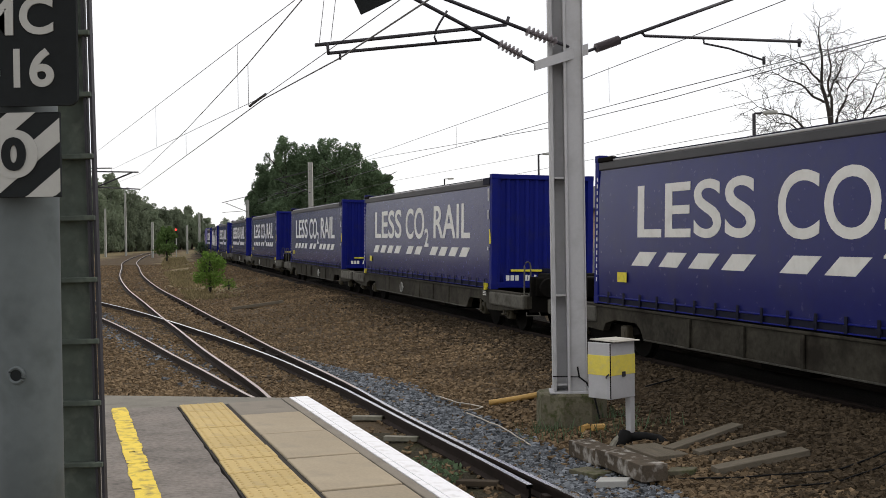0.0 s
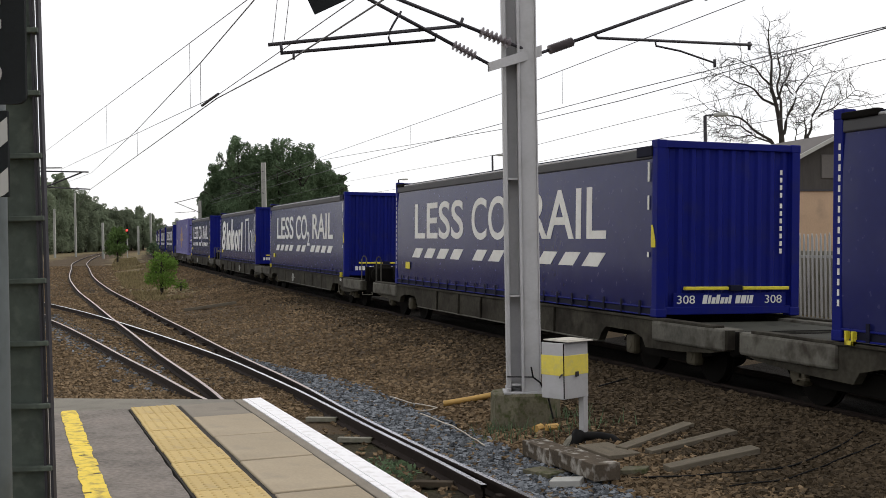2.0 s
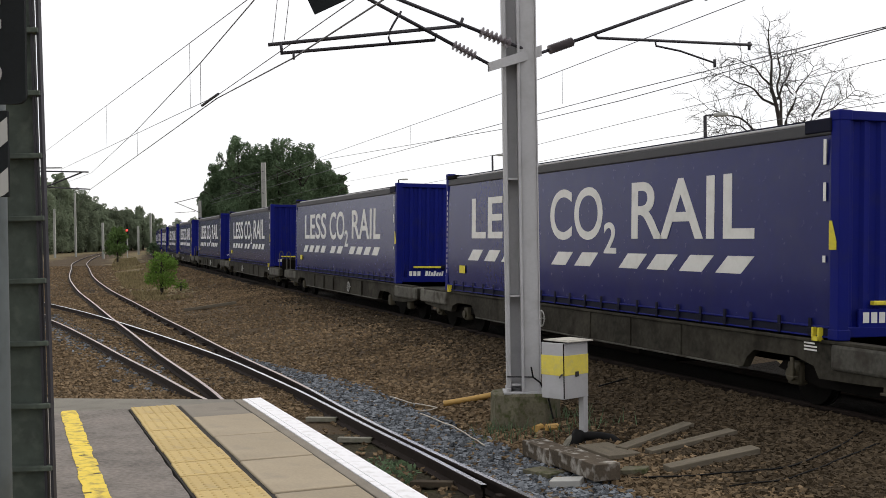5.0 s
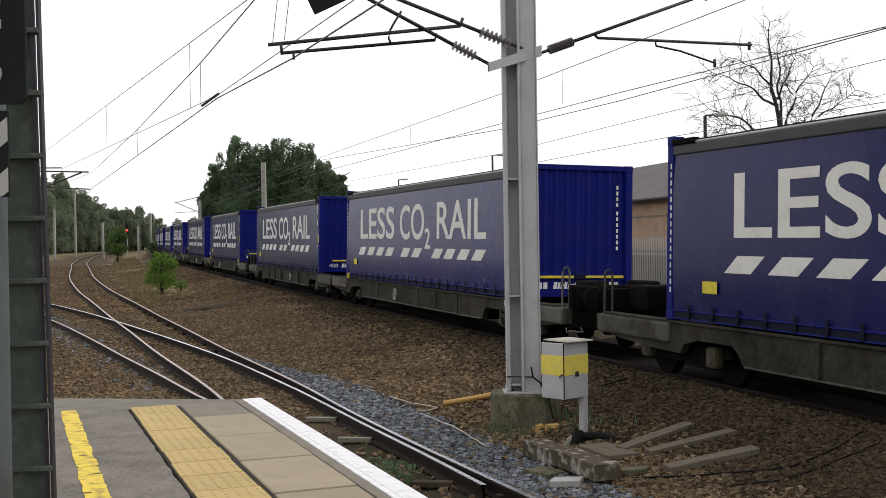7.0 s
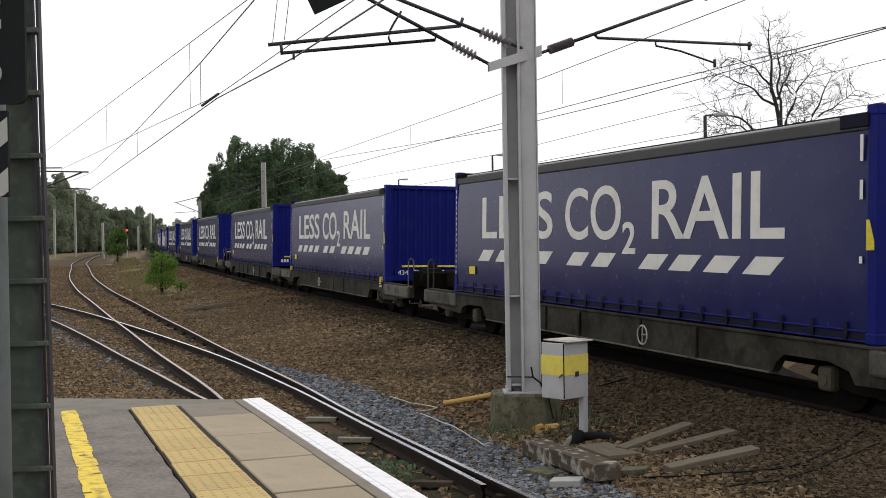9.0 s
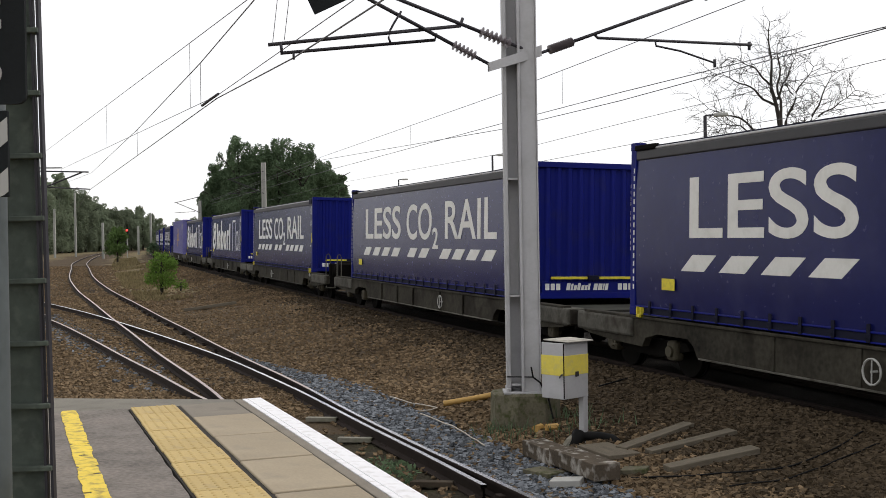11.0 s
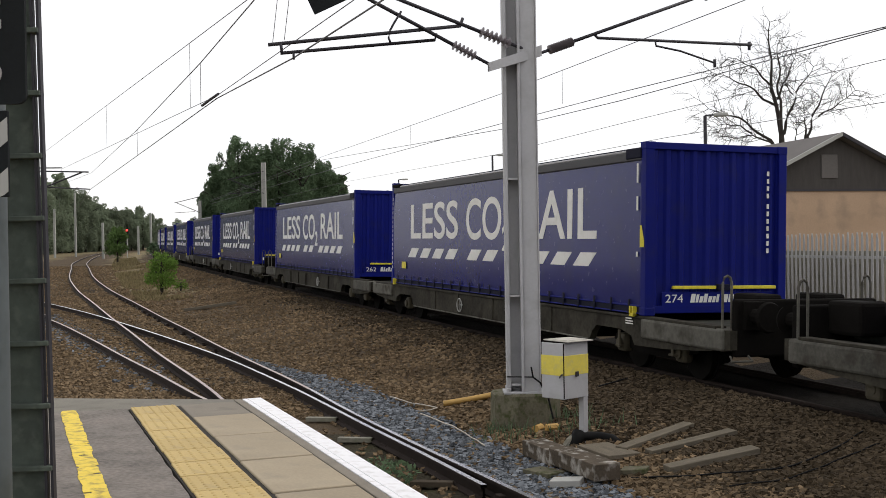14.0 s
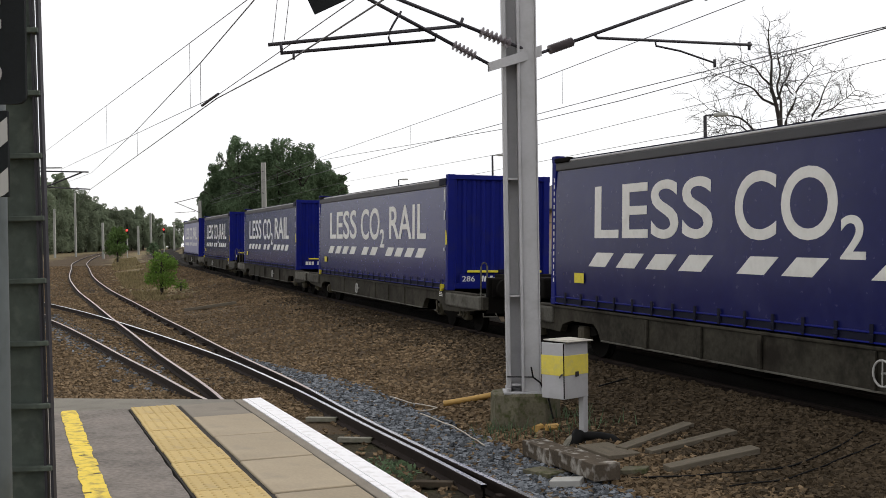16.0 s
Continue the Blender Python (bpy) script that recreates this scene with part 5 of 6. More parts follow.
    arm(t, [at((-0.46, 13.5, 5.16)), at((-0.55, 13.5, 5.02)), at((-0.60, 13.5, 4.93)), at((-0.62, 13.5, 4.84)), at((-0.59, 13.5, 4.77))], 0.013, "hanger")
    # right cantilever over the freight track
    r_a, r_b = at((1.24, 14.4, 4.76)), at((3.75, 15.5, 5.76))
    arm(t, [r_a, r_a.lerp(r_b, 0.08)], 0.02, "clevis")
    insulator(t, r_a.lerp(r_b, 0.07), r_a.lerp(r_b, 0.2), 0.062, 14)
    arm(t, [r_a.lerp(r_b, 0.19), r_b], 0.022)
    arm(t, [at((2.06, 14.8, 5.08)), at((2.1, 14.82, 5.04)), at((4.36, 15.6, 5.05))], 0.02, "registration_tube")
    arm(t, [at((2.92, 15.1, 5.04)), at((2.93, 15.1, 4.97)), at((3.3, 15.3, 4.93)), at((3.82, 15.5, 4.79))], 0.014, "steady_arm")
    for p in ((4.33, 15.6, 5.05), (3.82, 15.5, 4.8), (3.70, 15.45, 5.72)):
        arm(t, [at(p) + Vector((0, 0, 0.04)), at(p) - Vector((0, 0, 0.07))], 0.022, "wire_clamp")
    # number plate fixed high on the cantilever
    bm = bmesh.new()
    box(bm, -0.02, -0.015, -0.07, 0.75, 0.015, 0.32, 0.01, m=Matrix.Translation(at((-1.42, 12.6, 5.02))) @ Matrix.Rotation(radians(-24), 4, "Y"))
    part("high_plate", bm, BLACK_PLATE, t, "dark plate hung from the arm")
    f = bmesh.new()
    ring = [(0.47 * math.cos(a) * 0.98, 0.42 * math.sin(a)) for a in [radians(22.5 + 45 * k) for k in range(8)]]
    lo_v = [f.verts.new((x * 1.04, y * 1.04, -0.35)) for x, y in ring]
    hi_v = [f.verts.new((x, y, 0.38)) for x, y in ring]
    top = [f.verts.new((x * 0.94, y * 0.94, 0.405)) for x, y in ring]
    for p, q in ((lo_v, hi_v), (hi_v, top)):
        for k in range(8):
            f.faces.new((p[k], p[(k + 1) % 8], q[(k + 1) % 8], q[k]))
    f.faces.new(top)
    ob = tagged(part("mast_foundation", f, MOSSY), "stained concrete block under the steel mast", "foundation")
    ob.matrix_basis = pose(1.04, 14.5, 0.0, 0, 0, 8)


def wire(pts, radius, label="thin overhead line wire above the track", sag=0.0, droppers=()):
    t = thing("overhead_wire", label, "wire", "overhead wires")
    p = [Vector(q) for q in pts]
    out = []
    for a, b in zip(p, p[1:]):
        k = max(2, int((b - a).length / 4))
        for i in range(k):
            f = i / k
            q = a.lerp(b, f)
            q.z -= sag * 4 * f * (1 - f)
            out.append(q)
    out.append(p[-1])
    bm = bmesh.new()
    tube(bm, out, radius, 5)
    part("conductor", bm, WIRE, t)
    return t


def dropper(a, b, parent):
    bm = bmesh.new()
    tube(bm, [a, b], 0.004, 4)
    part("dropper", bm, WIRE, parent)


def wires():
    # platform track: contact and carrier
    w = wire([(-32, 96, 4.9), (-15.15, 48.0, 4.89), (-3.72, 18.5, 4.80), (-1.72, 13.1, 4.55), (3.2, 1.0, 4.6), (8, -11, 4.6)], 0.0095)
    c = wire([(-33, 96, 6.0), (-16.4, 48.0, 5.77), (-4.42, 22.0, 5.32), (-0.92, 13.2, 5.3), (4.0, 1.0, 5.5), (9, -11, 5.6)], 0.007)
    # turnout track wires running over the platform
    w = wire([(-40, 100, 5.9), (-14.78, 47.0, 5.53), (-6.64, 24.33, 4.92), (-3.14, 14.59, 4.75), (-1.81, 10.9, 4.75), (2.5, -1.0, 4.75)], 0.007)
    dropper((-6.64, 24.33, 4.92), (-6.64, 24.33, 4.35), w)
    dropper((-3.14, 14.59, 4.75), (-3.14, 14.59, 4.2), w)
    c = wire([(-42, 100, 7.2), (-16.95, 48.0, 6.63), (-2.84, 16.5, 5.99), (3.6, 1.0, 5.8)], 0.007)
    dropper((-9.25, 30.81, 6.29), (-9.25, 30.81, 5.16), c)
    dropper((-4.58, 20.39, 6.07), (-4.58, 20.39, 4.89), c)
    # thin stays from the arm tip, and the clamp where two wires cross
    dropper((-1.8, 12.4, 5.08), (-1.86, 12.4, 4.6), c)
    dropper((-1.67, 12.4, 5.08), (-1.73, 12.4, 4.63), c)
    bm = bmesh.new()
    tube(bm, [(-4.07, 19.0, 4.75), (-3.83, 18.5, 4.785), (-3.59, 18.0, 4.81)], 0.022, 6)
    part("wire_clamp", bm, DARK_STEEL, c)
    # freight track
    wire([(-20, 96, 6.3), (-5.55, 51.51, 6.4), (1.6, 29.2, 6.23), (5.06, 18.4, 6.28), (9.9, 3.0, 6.3)], 0.0085)
    w = wire([(-20, 96, 6.2), (-5.44, 51.15, 6.24), (1.59, 29.23, 5.3), (3.68, 22.7, 5.19), (6.09, 15.2, 5.18), (10.6, 1.0, 5.1)], 0.009)
    wire([(-20, 96, 6.0), (-4.6, 48.54, 5.67), (1.59, 29.23, 5.45), (3.69, 22.7, 5.36), (6.09, 15.2, 5.2), (10.6, 1.0, 5.1)], 0.009)
    for x, y, z in ((-1.03, 37.4, 5.56), (2.79, 25.5, 5.48)):
        dropper((x, y, 6.29), (x, y, z), w)
    # far track
    wire([(-16, 96, 6.0), (-5.34, 61.91, 5.82), (2.09, 38.71, 5.41), (4.87, 30.05, 5.49), (8.05, 20.12, 5.54), (14, 2, 5.8)], 0.007)
    wire([(-16, 96, 5.4), (-2.17, 52.02, 4.88), (5.61, 27.73, 4.88), (8.05, 20.14, 4.77), (14, 2, 5)], 0.007)


def far_mast(x, y, height, side_way, reach=2.6, arms=True, low=0.0):
    t = thing("overhead_line_mast", "slim weathered grey line mast beside the track", "overhead line mast", "far masts", pose(x, y, low))
    bm = bmesh.new()
    box(bm, -0.13, -0.02, -0.3, 0.13, 0.02, height, 0.0)
    box(bm, -0.16, -0.14, -0.3, -0.11, 0.14, height, 0.01)
    box(bm, 0.11, -0.14, -0.3, 0.16, 0.14, height, 0.01)
    part("mast_column", bm, FAR_MAST, t)
    if arms:
        k = side_way
        for name, pts, r in (("top_arm", [(0, 0, 6.6), (k * reach, 0, 6.0)], 0.035), ("strut_arm", [(0, 0, 5.0), (k * reach * 0.9, 0, 6.0)], 0.035), ("steady_arm", [(k * 0.5, 0, 5.1), (k * reach, 0, 5.0)], 0.025)):
            bm = bmesh.new()
            tube(bm, pts, r, 6)
            part(name, bm, DARK_STEEL, t)


def far_masts():
    # cantilever frame behind the signal post
    t = thing("overhead_line_mast", "dark line cantilever with long horizontal arms", "overhead line mast", "far masts", pose(-18.9, 50.2, 0))
    bm = bmesh.new()
    box(bm, -0.16, -0.14, -0.4, 0.16, 0.14, 7.0, 0.01)
    part("mast_column", bm, FAR_MAST, t)
    for name, pts, r in (("top_arm", [(0, 0, 5.88), (3.35, -1.2, 5.70)], 0.035), ("top_arm", [(0.5, 0, 6.0), (1.9, -0.4, 5.96)], 0.03), ("strut_arm", [(0, 0, 4.75), (3.0, -1.0, 5.70)], 0.035),
                         ("steady_arm", [(0.8, 0, 5.15), (3.65, -2.0, 4.9)], 0.03)):
        bm = bmesh.new()
        tube(bm, pts, r, 6)
        part(name, bm, DARK_STEEL, t)
    for x, y, top, k, a in ((-12.8, 80.0, 8.3, -1, True), (-28.9, 148.0, 8.7, -1, True), (-24.6, 113.0, 7.0, -1, True), (-69.7, 200.0, 9.5, -1, False), (-66.3, 201.0, 12.4, 1, False),
                            (-51.9, 170.0, 6.2, 1, False), (-54.7, 200.0, 6.2, 1, False), (-49.8, 190.0, 8.0, 1, False), (-55.5, 230.0, 7.3, 1, True), (-64.5, 185.0, 7.4, 1, False)):
        far_mast(x, y, top - ground_z(x, y), k, arms=a, low=ground_z(x, y))
    for x, y, z in ((-48.2, 170.0, 4.4), (-50.1, 200.0, 4.9)):
        s = thing("railway_signal", "small line signal showing red on a post", "railway signal", "red signals", pose(x, y, 0.5))
        bm = bmesh.new()
        tube(bm, [(0, 0, -0.3), (0, 0, z)], 0.07, 8)
        part("signal_pole", bm, FAR_MAST, s)
        bm = bmesh.new()
        box(bm, -0.2, -0.08, z - 0.55, 0.2, 0.1, z + 0.45, 0.04)
        part("signal_head", bm, BLACK_PLATE, s)
        bm = bmesh.new()
        r = bmesh.ops.create_cone(bm, cap_ends=True, segments=16, radius1=0.17, radius2=0.17, depth=0.05)["verts"]
        bmesh.ops.transform(bm, matrix=Matrix.Translation((0, -0.11, z + 0.1)) @ Matrix.Rotation(radians(90), 4, "X"), verts=r)
        part("red_lamp", bm, RED_GLOW, s, "glowing red lamp")


# ---- beyond the train ----
def lamp_post(x, y, h):
    t = thing("street_lamp", "dark slim lamp post with a short arm", "street lamp", "lamp posts behind the line", pose(x, y, 0, 0, 0, -17))
    bm = bmesh.new()
    tube(bm, [(0, 0, -0.3), (0, 0, h * 0.5), (0, 0, h)], [0.06, 0.05, 0.04], 8)
    part("pole", bm, DARK_STEEL, t)
    bm = bmesh.new()
    tube(bm, [(0, 0, h), (0.25, 0, h + 0.01)], 0.022, 6)
    part("arm", bm, DARK_STEEL, t)
    bm = bmesh.new()
    box(bm, 0.2, -0.07, h - 0.04, 0.55, 0.07, h + 0.05, 0.03)
    part("lantern", bm, FAR_MAST, t)


def shed():
    way = Matrix.Rotation(0.24, 4, "Z")
    t = thing("lineside_building", "low buff rendered building with dark gable and slate roof", "building", "", Matrix.Translation((8.15, 30.0, 0)) @ way)
    wide, long, eave, ridge = 5.6, 22.0, 3.72, 5.05
    bm = bmesh.new()
    box(bm, 0, 0, -0.4, 0.25, long, eave, 0.0)
    part("wall", bm, BRICK, t)
    bm = bmesh.new()
    box(bm, wide - 0.25, 0, -0.4, wide, long, eave)
    part("wall", bm, BRICK, t)
    bm = bmesh.new()
    box(bm, 0.25, 0, -0.4, wide - 0.25, 0.25, 3.66)
    part("wall", bm, BRICK, t)
    bm = bmesh.new()
    box(bm, 0.25, long - 0.25, -0.4, wide - 0.25, long, eave)
    part("wall", bm, BRICK, t)
    bm = bmesh.new()
    prism(bm, [(0.0, 3.66), (wide, 3.66), (wide, eave), (wide / 2, ridge), (0, eave)], 0.2, Matrix.Translation((0, -0.03, 0)))
    g = part("gable", bm, mat("dark_brown_boarding", (0.048, 0.043, 0.040), 0.85, vary=0.3, scale=2, fine=20, stretch=(6, 6, 1)), t, "dark brown boarded gable")
    bm = bmesh.new()
    box(bm, 2.3, -0.06, 3.95, 2.8, -0.035, 4.6, 0.01)
    part("vent_panel", bm, ROOF, g, "grey gable panel")
    bm = bmesh.new()
    box(bm, 0.0, -0.04, 3.60, wide, -0.005, 3.66)
    part("gable_trim", bm, DARK_STEEL, g)
    for sgn in (-1, 1):
        bm = bmesh.new()
        k = wide / 2
        pts = [(k, ridge + 0.03), (k + sgn * (k + 0.3), eave - 0.14), (k + sgn * (k + 0.3), eave - 0.04), (k, ridge + 0.14)]
        prism(bm, pts, long + 0.5, Matrix.Translation((0, -0.25, 0)))
        bmesh.ops.recalc_face_normals(bm, faces=bm.faces)
        r = part("roof", bm, ROOF, t)
        bm = bmesh.new()
        prism(bm, [(a, b + 0.012) for a, b in pts], 0.06, Matrix.Translation((0, -0.32, 0)))
        bmesh.ops.recalc_face_normals(bm, faces=bm.faces)
        part("barge_board", bm, WHITE_PLATE if sgn < 0 else DARK_STEEL, r, "barge board along the roof edge")
    bm = bmesh.new()
    tube(bm, [(-0.32, 0.0, eave - 0.1), (-0.32, long, eave - 0.1)], 0.06, 8)
    part("gutter", bm, DARK_STEEL, t)
    bm = bmesh.new()
    tube(bm, [(-0.32, 0.3, eave - 0.1), (-0.08, 0.3, eave - 0.35), (-0.08, 0.3, 0)], 0.045, 8)
    part("drain_pipe", bm, WHITE_PLATE, t, "pale rainwater pipe")
    bm = bmesh.new()
    box(bm, -0.02, 0.4, eave - 0.65, 0.0, long, eave - 0.6)
    part("wall_band", bm, CONCRETE, t)
    bm = bmesh.new()
    tube(bm, [(0.05, -0.05, 3.3), (0.6, -0.12, 3.3)], 0.02, 6)
    r = bmesh.ops.create_uvsphere(bm, u_segments=12, v_segments=8, radius=0.12)["verts"]
    bmesh.ops.translate(bm, vec=(0.66, -0.15, 3.24), verts=r)
    part("wall_lamp", bm, FAR_MAST, t, "grey wall lamp")
    bm = bmesh.new()
    box(bm, 0.45, -0.03, 2.62, 0.7, 0.0, 2.70)
    part("wall_plate", bm, DARK_STEEL, t)


def palisade():
    t = thing("palisade_fence", "grey galvanised palisade fence behind the tracks", "fence", "", Matrix.Translation((6.95, 27.6, 0)) @ Matrix.Rotation(0.24, 4, "Z"))
    bm = bmesh.new()
    for z in (0.5, 1.9):
        box(bm, -0.02, -16, z, 0.02, 26, z + 0.06)
    part("fence_rails", bm, FENCE, t)
    first = None
    for k in range(190):
        y = -8 + 0.16 * k
        m = pose(-0.03, y, random.uniform(-0.02, 0.02))
        if first is None:
            bm = bmesh.new()
            prism(bm, [(-0.035, -0.2), (0.035, -0.2), (0.035, 2.3), (0.015, 2.42), (0, 2.36), (-0.015, 2.42), (-0.035, 2.3)], 0.012, Matrix.Rotation(radians(90), 4, "Z"))
            first = part("pale", bm, FENCE, t)
            first.matrix_basis = m
        else:
            share("pale", first, t, m)
    w = thing("screen_wall", "low grey concrete panel wall behind the fence", "wall", "", Matrix.Translation((7.3, 27.8, 0)) @ Matrix.Rotation(0.24, 4, "Z"))
    for k in range(9):
        bm = bmesh.new()
        box(bm, -0.05, -6 + 2.5 * k + 0.01, -0.3, 0.05, -6 + 2.5 * k + 2.49, 2.05, 0.01)
        part("panel", bm, CONCRETE, w)


# ---- lineside clutter near the camera ----
def cabinet():
    t = thing("lineside_cabinet", "grey metal lineside box with yellow band on a post", "cabinet", "", pose(1.40, 12.98, 0.0, 0, 0, 43))
    a, b = 0.215, 0.17
    bm = bmesh.new()
    box(bm, -a, -b, 0.53, a, b, 1.175, 0.008)
    c = part("casing", bm, GALV, t)
    bm = bmesh.new()
    box(bm, -a - 0.003, -b - 0.003, 0.80, a + 0.003, b + 0.003, 1.03, 0.004)
    part("yellow_band", bm, mat("faded_yellow_band", (0.70, 0.58, 0.09), 0.7, vary=0.12, scale=6, fine=40, dirt=(0.5, 0.45, 0.2)), c, "faded yellow painted band")
    # thin black slab stands in for the lid's shadow on the casing
    bm = bmesh.new()
    box(bm, -a + 0.012, -b + 0.012, 1.17, a - 0.012, b - 0.012, 1.19, 0.002)
    part("lid_seal", bm, UNDER, t, "black strip painted as the shadow under the lid")
    bm = bmesh.new()
    box(bm, -a - 0.014, -b - 0.014, 1.188, a + 0.014, b + 0.014, 1.202, 0.004)
    box(bm, -a + 0.03, -b + 0.03, 1.2, a - 0.03, b - 0.03, 1.21, 0.004)
    l = part("lid", bm, mat("pale_weathered_lid", (0.45, 0.43, 0.38), 0.8, vary=0.2, scale=6, fine=40), t, "pale weathered lid")
    l.rotation_euler = (0.03, 0.02, 0)
    bm = bmesh.new()
    box(bm, -0.02, -b - 0.02, 0.78, 0.03, -b - 0.002, 0.84, 0.006)
    tube(bm, [(-a - 0.002, -b + 0.02, 0.82), (-a - 0.03, -b + 0.03, 0.80), (-a - 0.02, -b + 0.05, 0.78)], 0.01, 6)
    part("hasp", bm, DARK_STEEL, c)
    bm = bmesh.new()
    box(bm, -a - 0.0045, -b - 0.0045, 0.54, -a + 0.006, -b + 0.006, 1.17, 0.002)
    part("door_seam", bm, UNDER, c, "dark seam at the box corner")
    bm = bmesh.new()
    box(bm, 0.135, -0.165, -0.25, 0.212, -0.085, 0.53, 0.006)
    part("post", bm, GALV, t)


def plank(x0, y0, x1, y1, width, thick, label, material=None, name="plank", category="plank", group="loose planks", lift=0.0):
    d = Vector((x1 - x0, y1 - y0, 0))
    t = bmesh.new()
    l = d.length
    box(t, -l / 2, -width / 2, 0, l / 2, width / 2, thick, 0.008)
    for v in t.verts:
        v.co.y += 0.008 * noise.noise((v.co.x * 2, x0, 1))
        v.co.z += 0.006 * noise.noise((v.co.x * 3, v.co.y * 5, y0))
    ob = tagged(part(name, t, material or TIMBER), label, category, group)
    za, zb = ground_z(x0, y0), ground_z(x1, y1)
    ob.matrix_basis = pose((x0 + x1) / 2, (y0 + y1) / 2, (za + zb) / 2 + lift, 0, -math.degrees(math.atan2(zb - za, l)), math.degrees(math.atan2(d.y, d.x)))
    return ob


def ground_line(name, label, category, pts, radius, material, lift=0.01):
    p = smooth_line([(x, y, 0) for x, y in pts], 0.12)
    bm = bmesh.new()
    tube(bm, [(q.x, q.y, ground_z(q.x, q.y) + radius + lift + 0.015 * noise.noise((q.x * 3, q.y * 3, 5))) for q in p], radius, 6)
    return tagged(part(name, bm, material, smooth=True), label, category)


def clutter():
    grey = "old grey timber plank lying on the ballast"
    plank(1.93, 12.28, 2.84, 12.96, 0.17, 0.05, grey, lift=0.02)
    plank(2.18, 11.98, 3.20, 12.37, 0.17, 0.05, grey, lift=0.02)
    plank(2.22, 11.2, 3.20, 11.46, 0.18, 0.065, grey, lift=0.02)
    plank(-9.3, 39.8, -7.5, 40.3, 0.14, 0.1, "long dark timber lying between the tracks", lift=0.02)
    moss = "mossy lichen-spotted concrete block lying beside the track"
    plank(1.00, 12.74, 1.27, 12.0, 0.28, 0.17, moss, LICHEN, "concrete_block", "concrete block", "concrete blocks", 0.02)
    plank(1.24, 12.05, 1.60, 11.05, 0.29, 0.17, moss, LICHEN, "concrete_block", "concrete block", "concrete blocks", 0.05)
    plank(0.92, 11.95, 1.16, 11.6, 0.26, 0.05, "small flat concrete slab by the rail", MOSSY, "concrete_slab", "concrete slab", "slabs", 0.01)
    plank(1.06, 11.22, 1.36, 11.12, 0.2, 0.07, "pale concrete slab by the rail", WHITE_PLATE, "concrete_slab", "concrete slab", "slabs", 0.02)
    plank(1.66, 12.62, 1.92, 11.95, 0.40, 0.05, "weathered board beside the post", TIMBER, "board", "board", "slabs", 0.02)
    plank(1.80, 11.4, 2.05, 11.3, 0.2, 0.05, "mossy board beside the concrete blocks", MOSSY, "board", "board", "slabs", 0.02)
    # dark rubber by the post foot
    bm = bmesh.new()
    tube(bm, [(1.46, 12.86, -0.04), (1.54, 12.95, 0.08), (1.64, 13.0, 0.06), (1.80, 12.95, 0.07), (1.92, 12.85, 0.06), (1.98, 12.72, 0.03)], [0.05, 0.09, 0.06, 0.05, 0.05, 0.04], 8)
    tagged(part("rubber_duct", bm, CABLE, smooth=True), "black rubber cable duct at the post foot", "duct")
    bm = bmesh.new()
    tube(bm, [(1.40, 12.9, -0.08), (1.45, 12.92, 0.02), (1.5, 12.98, 0.1)], [0.08, 0.06, 0.02], 6)
    tagged(part("concrete_lump", bm, CONCRETE), "grey lump of concrete by the post foot", "lump")
    # orange pipe and broken bits
    ground_line("orange_pipe", "faded orange plastic pipe beside the foundation", "pipe", [(-0.03, 16.2), (0.35, 16.25), (0.80, 16.32)], 0.045, ORANGE, 0.02)
    for x, y, a in ((1.15, 13.82, 60), (1.31, 13.74, 20)):
        bm = bmesh.new()
        tube(bm, [(-0.08, 0, 0.045), (0.08, 0, 0.045)], 0.045, 8)
        ob = tagged(part("pipe_piece", bm, ORANGE), "short broken piece of orange pipe", "pipe", "pipe pieces")
        ob.matrix_basis = pose(x, y, ground_z(x, y) + 0.01, 0, 0, a)
    # pale cables by the blue-grey ballast
    ground_line("pale_cable", "pale thin cable lying over the ballast", "cable", [(-0.87, 17.5), (-0.49, 16.64), (-0.12, 15.95), (-0.38, 15.85)], 0.009, PALE_CABLE, 0.05)
    ground_line("pale_cable", "pale thin cable lying over the ballast", "cable", [(-0.35, 15.65), (0.08, 14.6), (0.32, 13.83), (0.46, 13.32)], 0.009, PALE_CABLE, 0.05)
    ground_line("black_cable", "black cable trailing over the ballast", "cable", [(1.78, 11.15), (2.27, 10.93), (2.9, 10.76), (3.33, 10.75), (3.93, 11.22), (4.5, 12.0)], 0.009, CABLE, 0.03)
    ground_line("black_cable", "black cable trailing over the ballast", "cable", [(2.63, 10.37), (3.22, 10.39), (3.92, 10.86), (4.4, 11.3)], 0.008, CABLE, 0.03)
    ground_line("black_cable", "black cable trailing over the ballast", "cable", [(2.2, 15.94), (2.45, 16.21), (2.71, 16.55)], 0.012, CABLE, 0.03)
    # rail chairs and short boards beside the platform edge
    for x, y, a in ((-1.15, 14.1, 15), (-1.75, 15.7, 12), (-0.15, 11.4, 14)):
        plank(x - 0.22, y + 0.04, x + 0.22, y - 0.04, 0.10, 0.06, "buried pale sleeper end beside the platform", SLEEPER if y < 12 else CONCRETE, "sleeper_end", "sleeper", "sleeper ends", 0.02)
    rng = random.Random(3)
    first = None
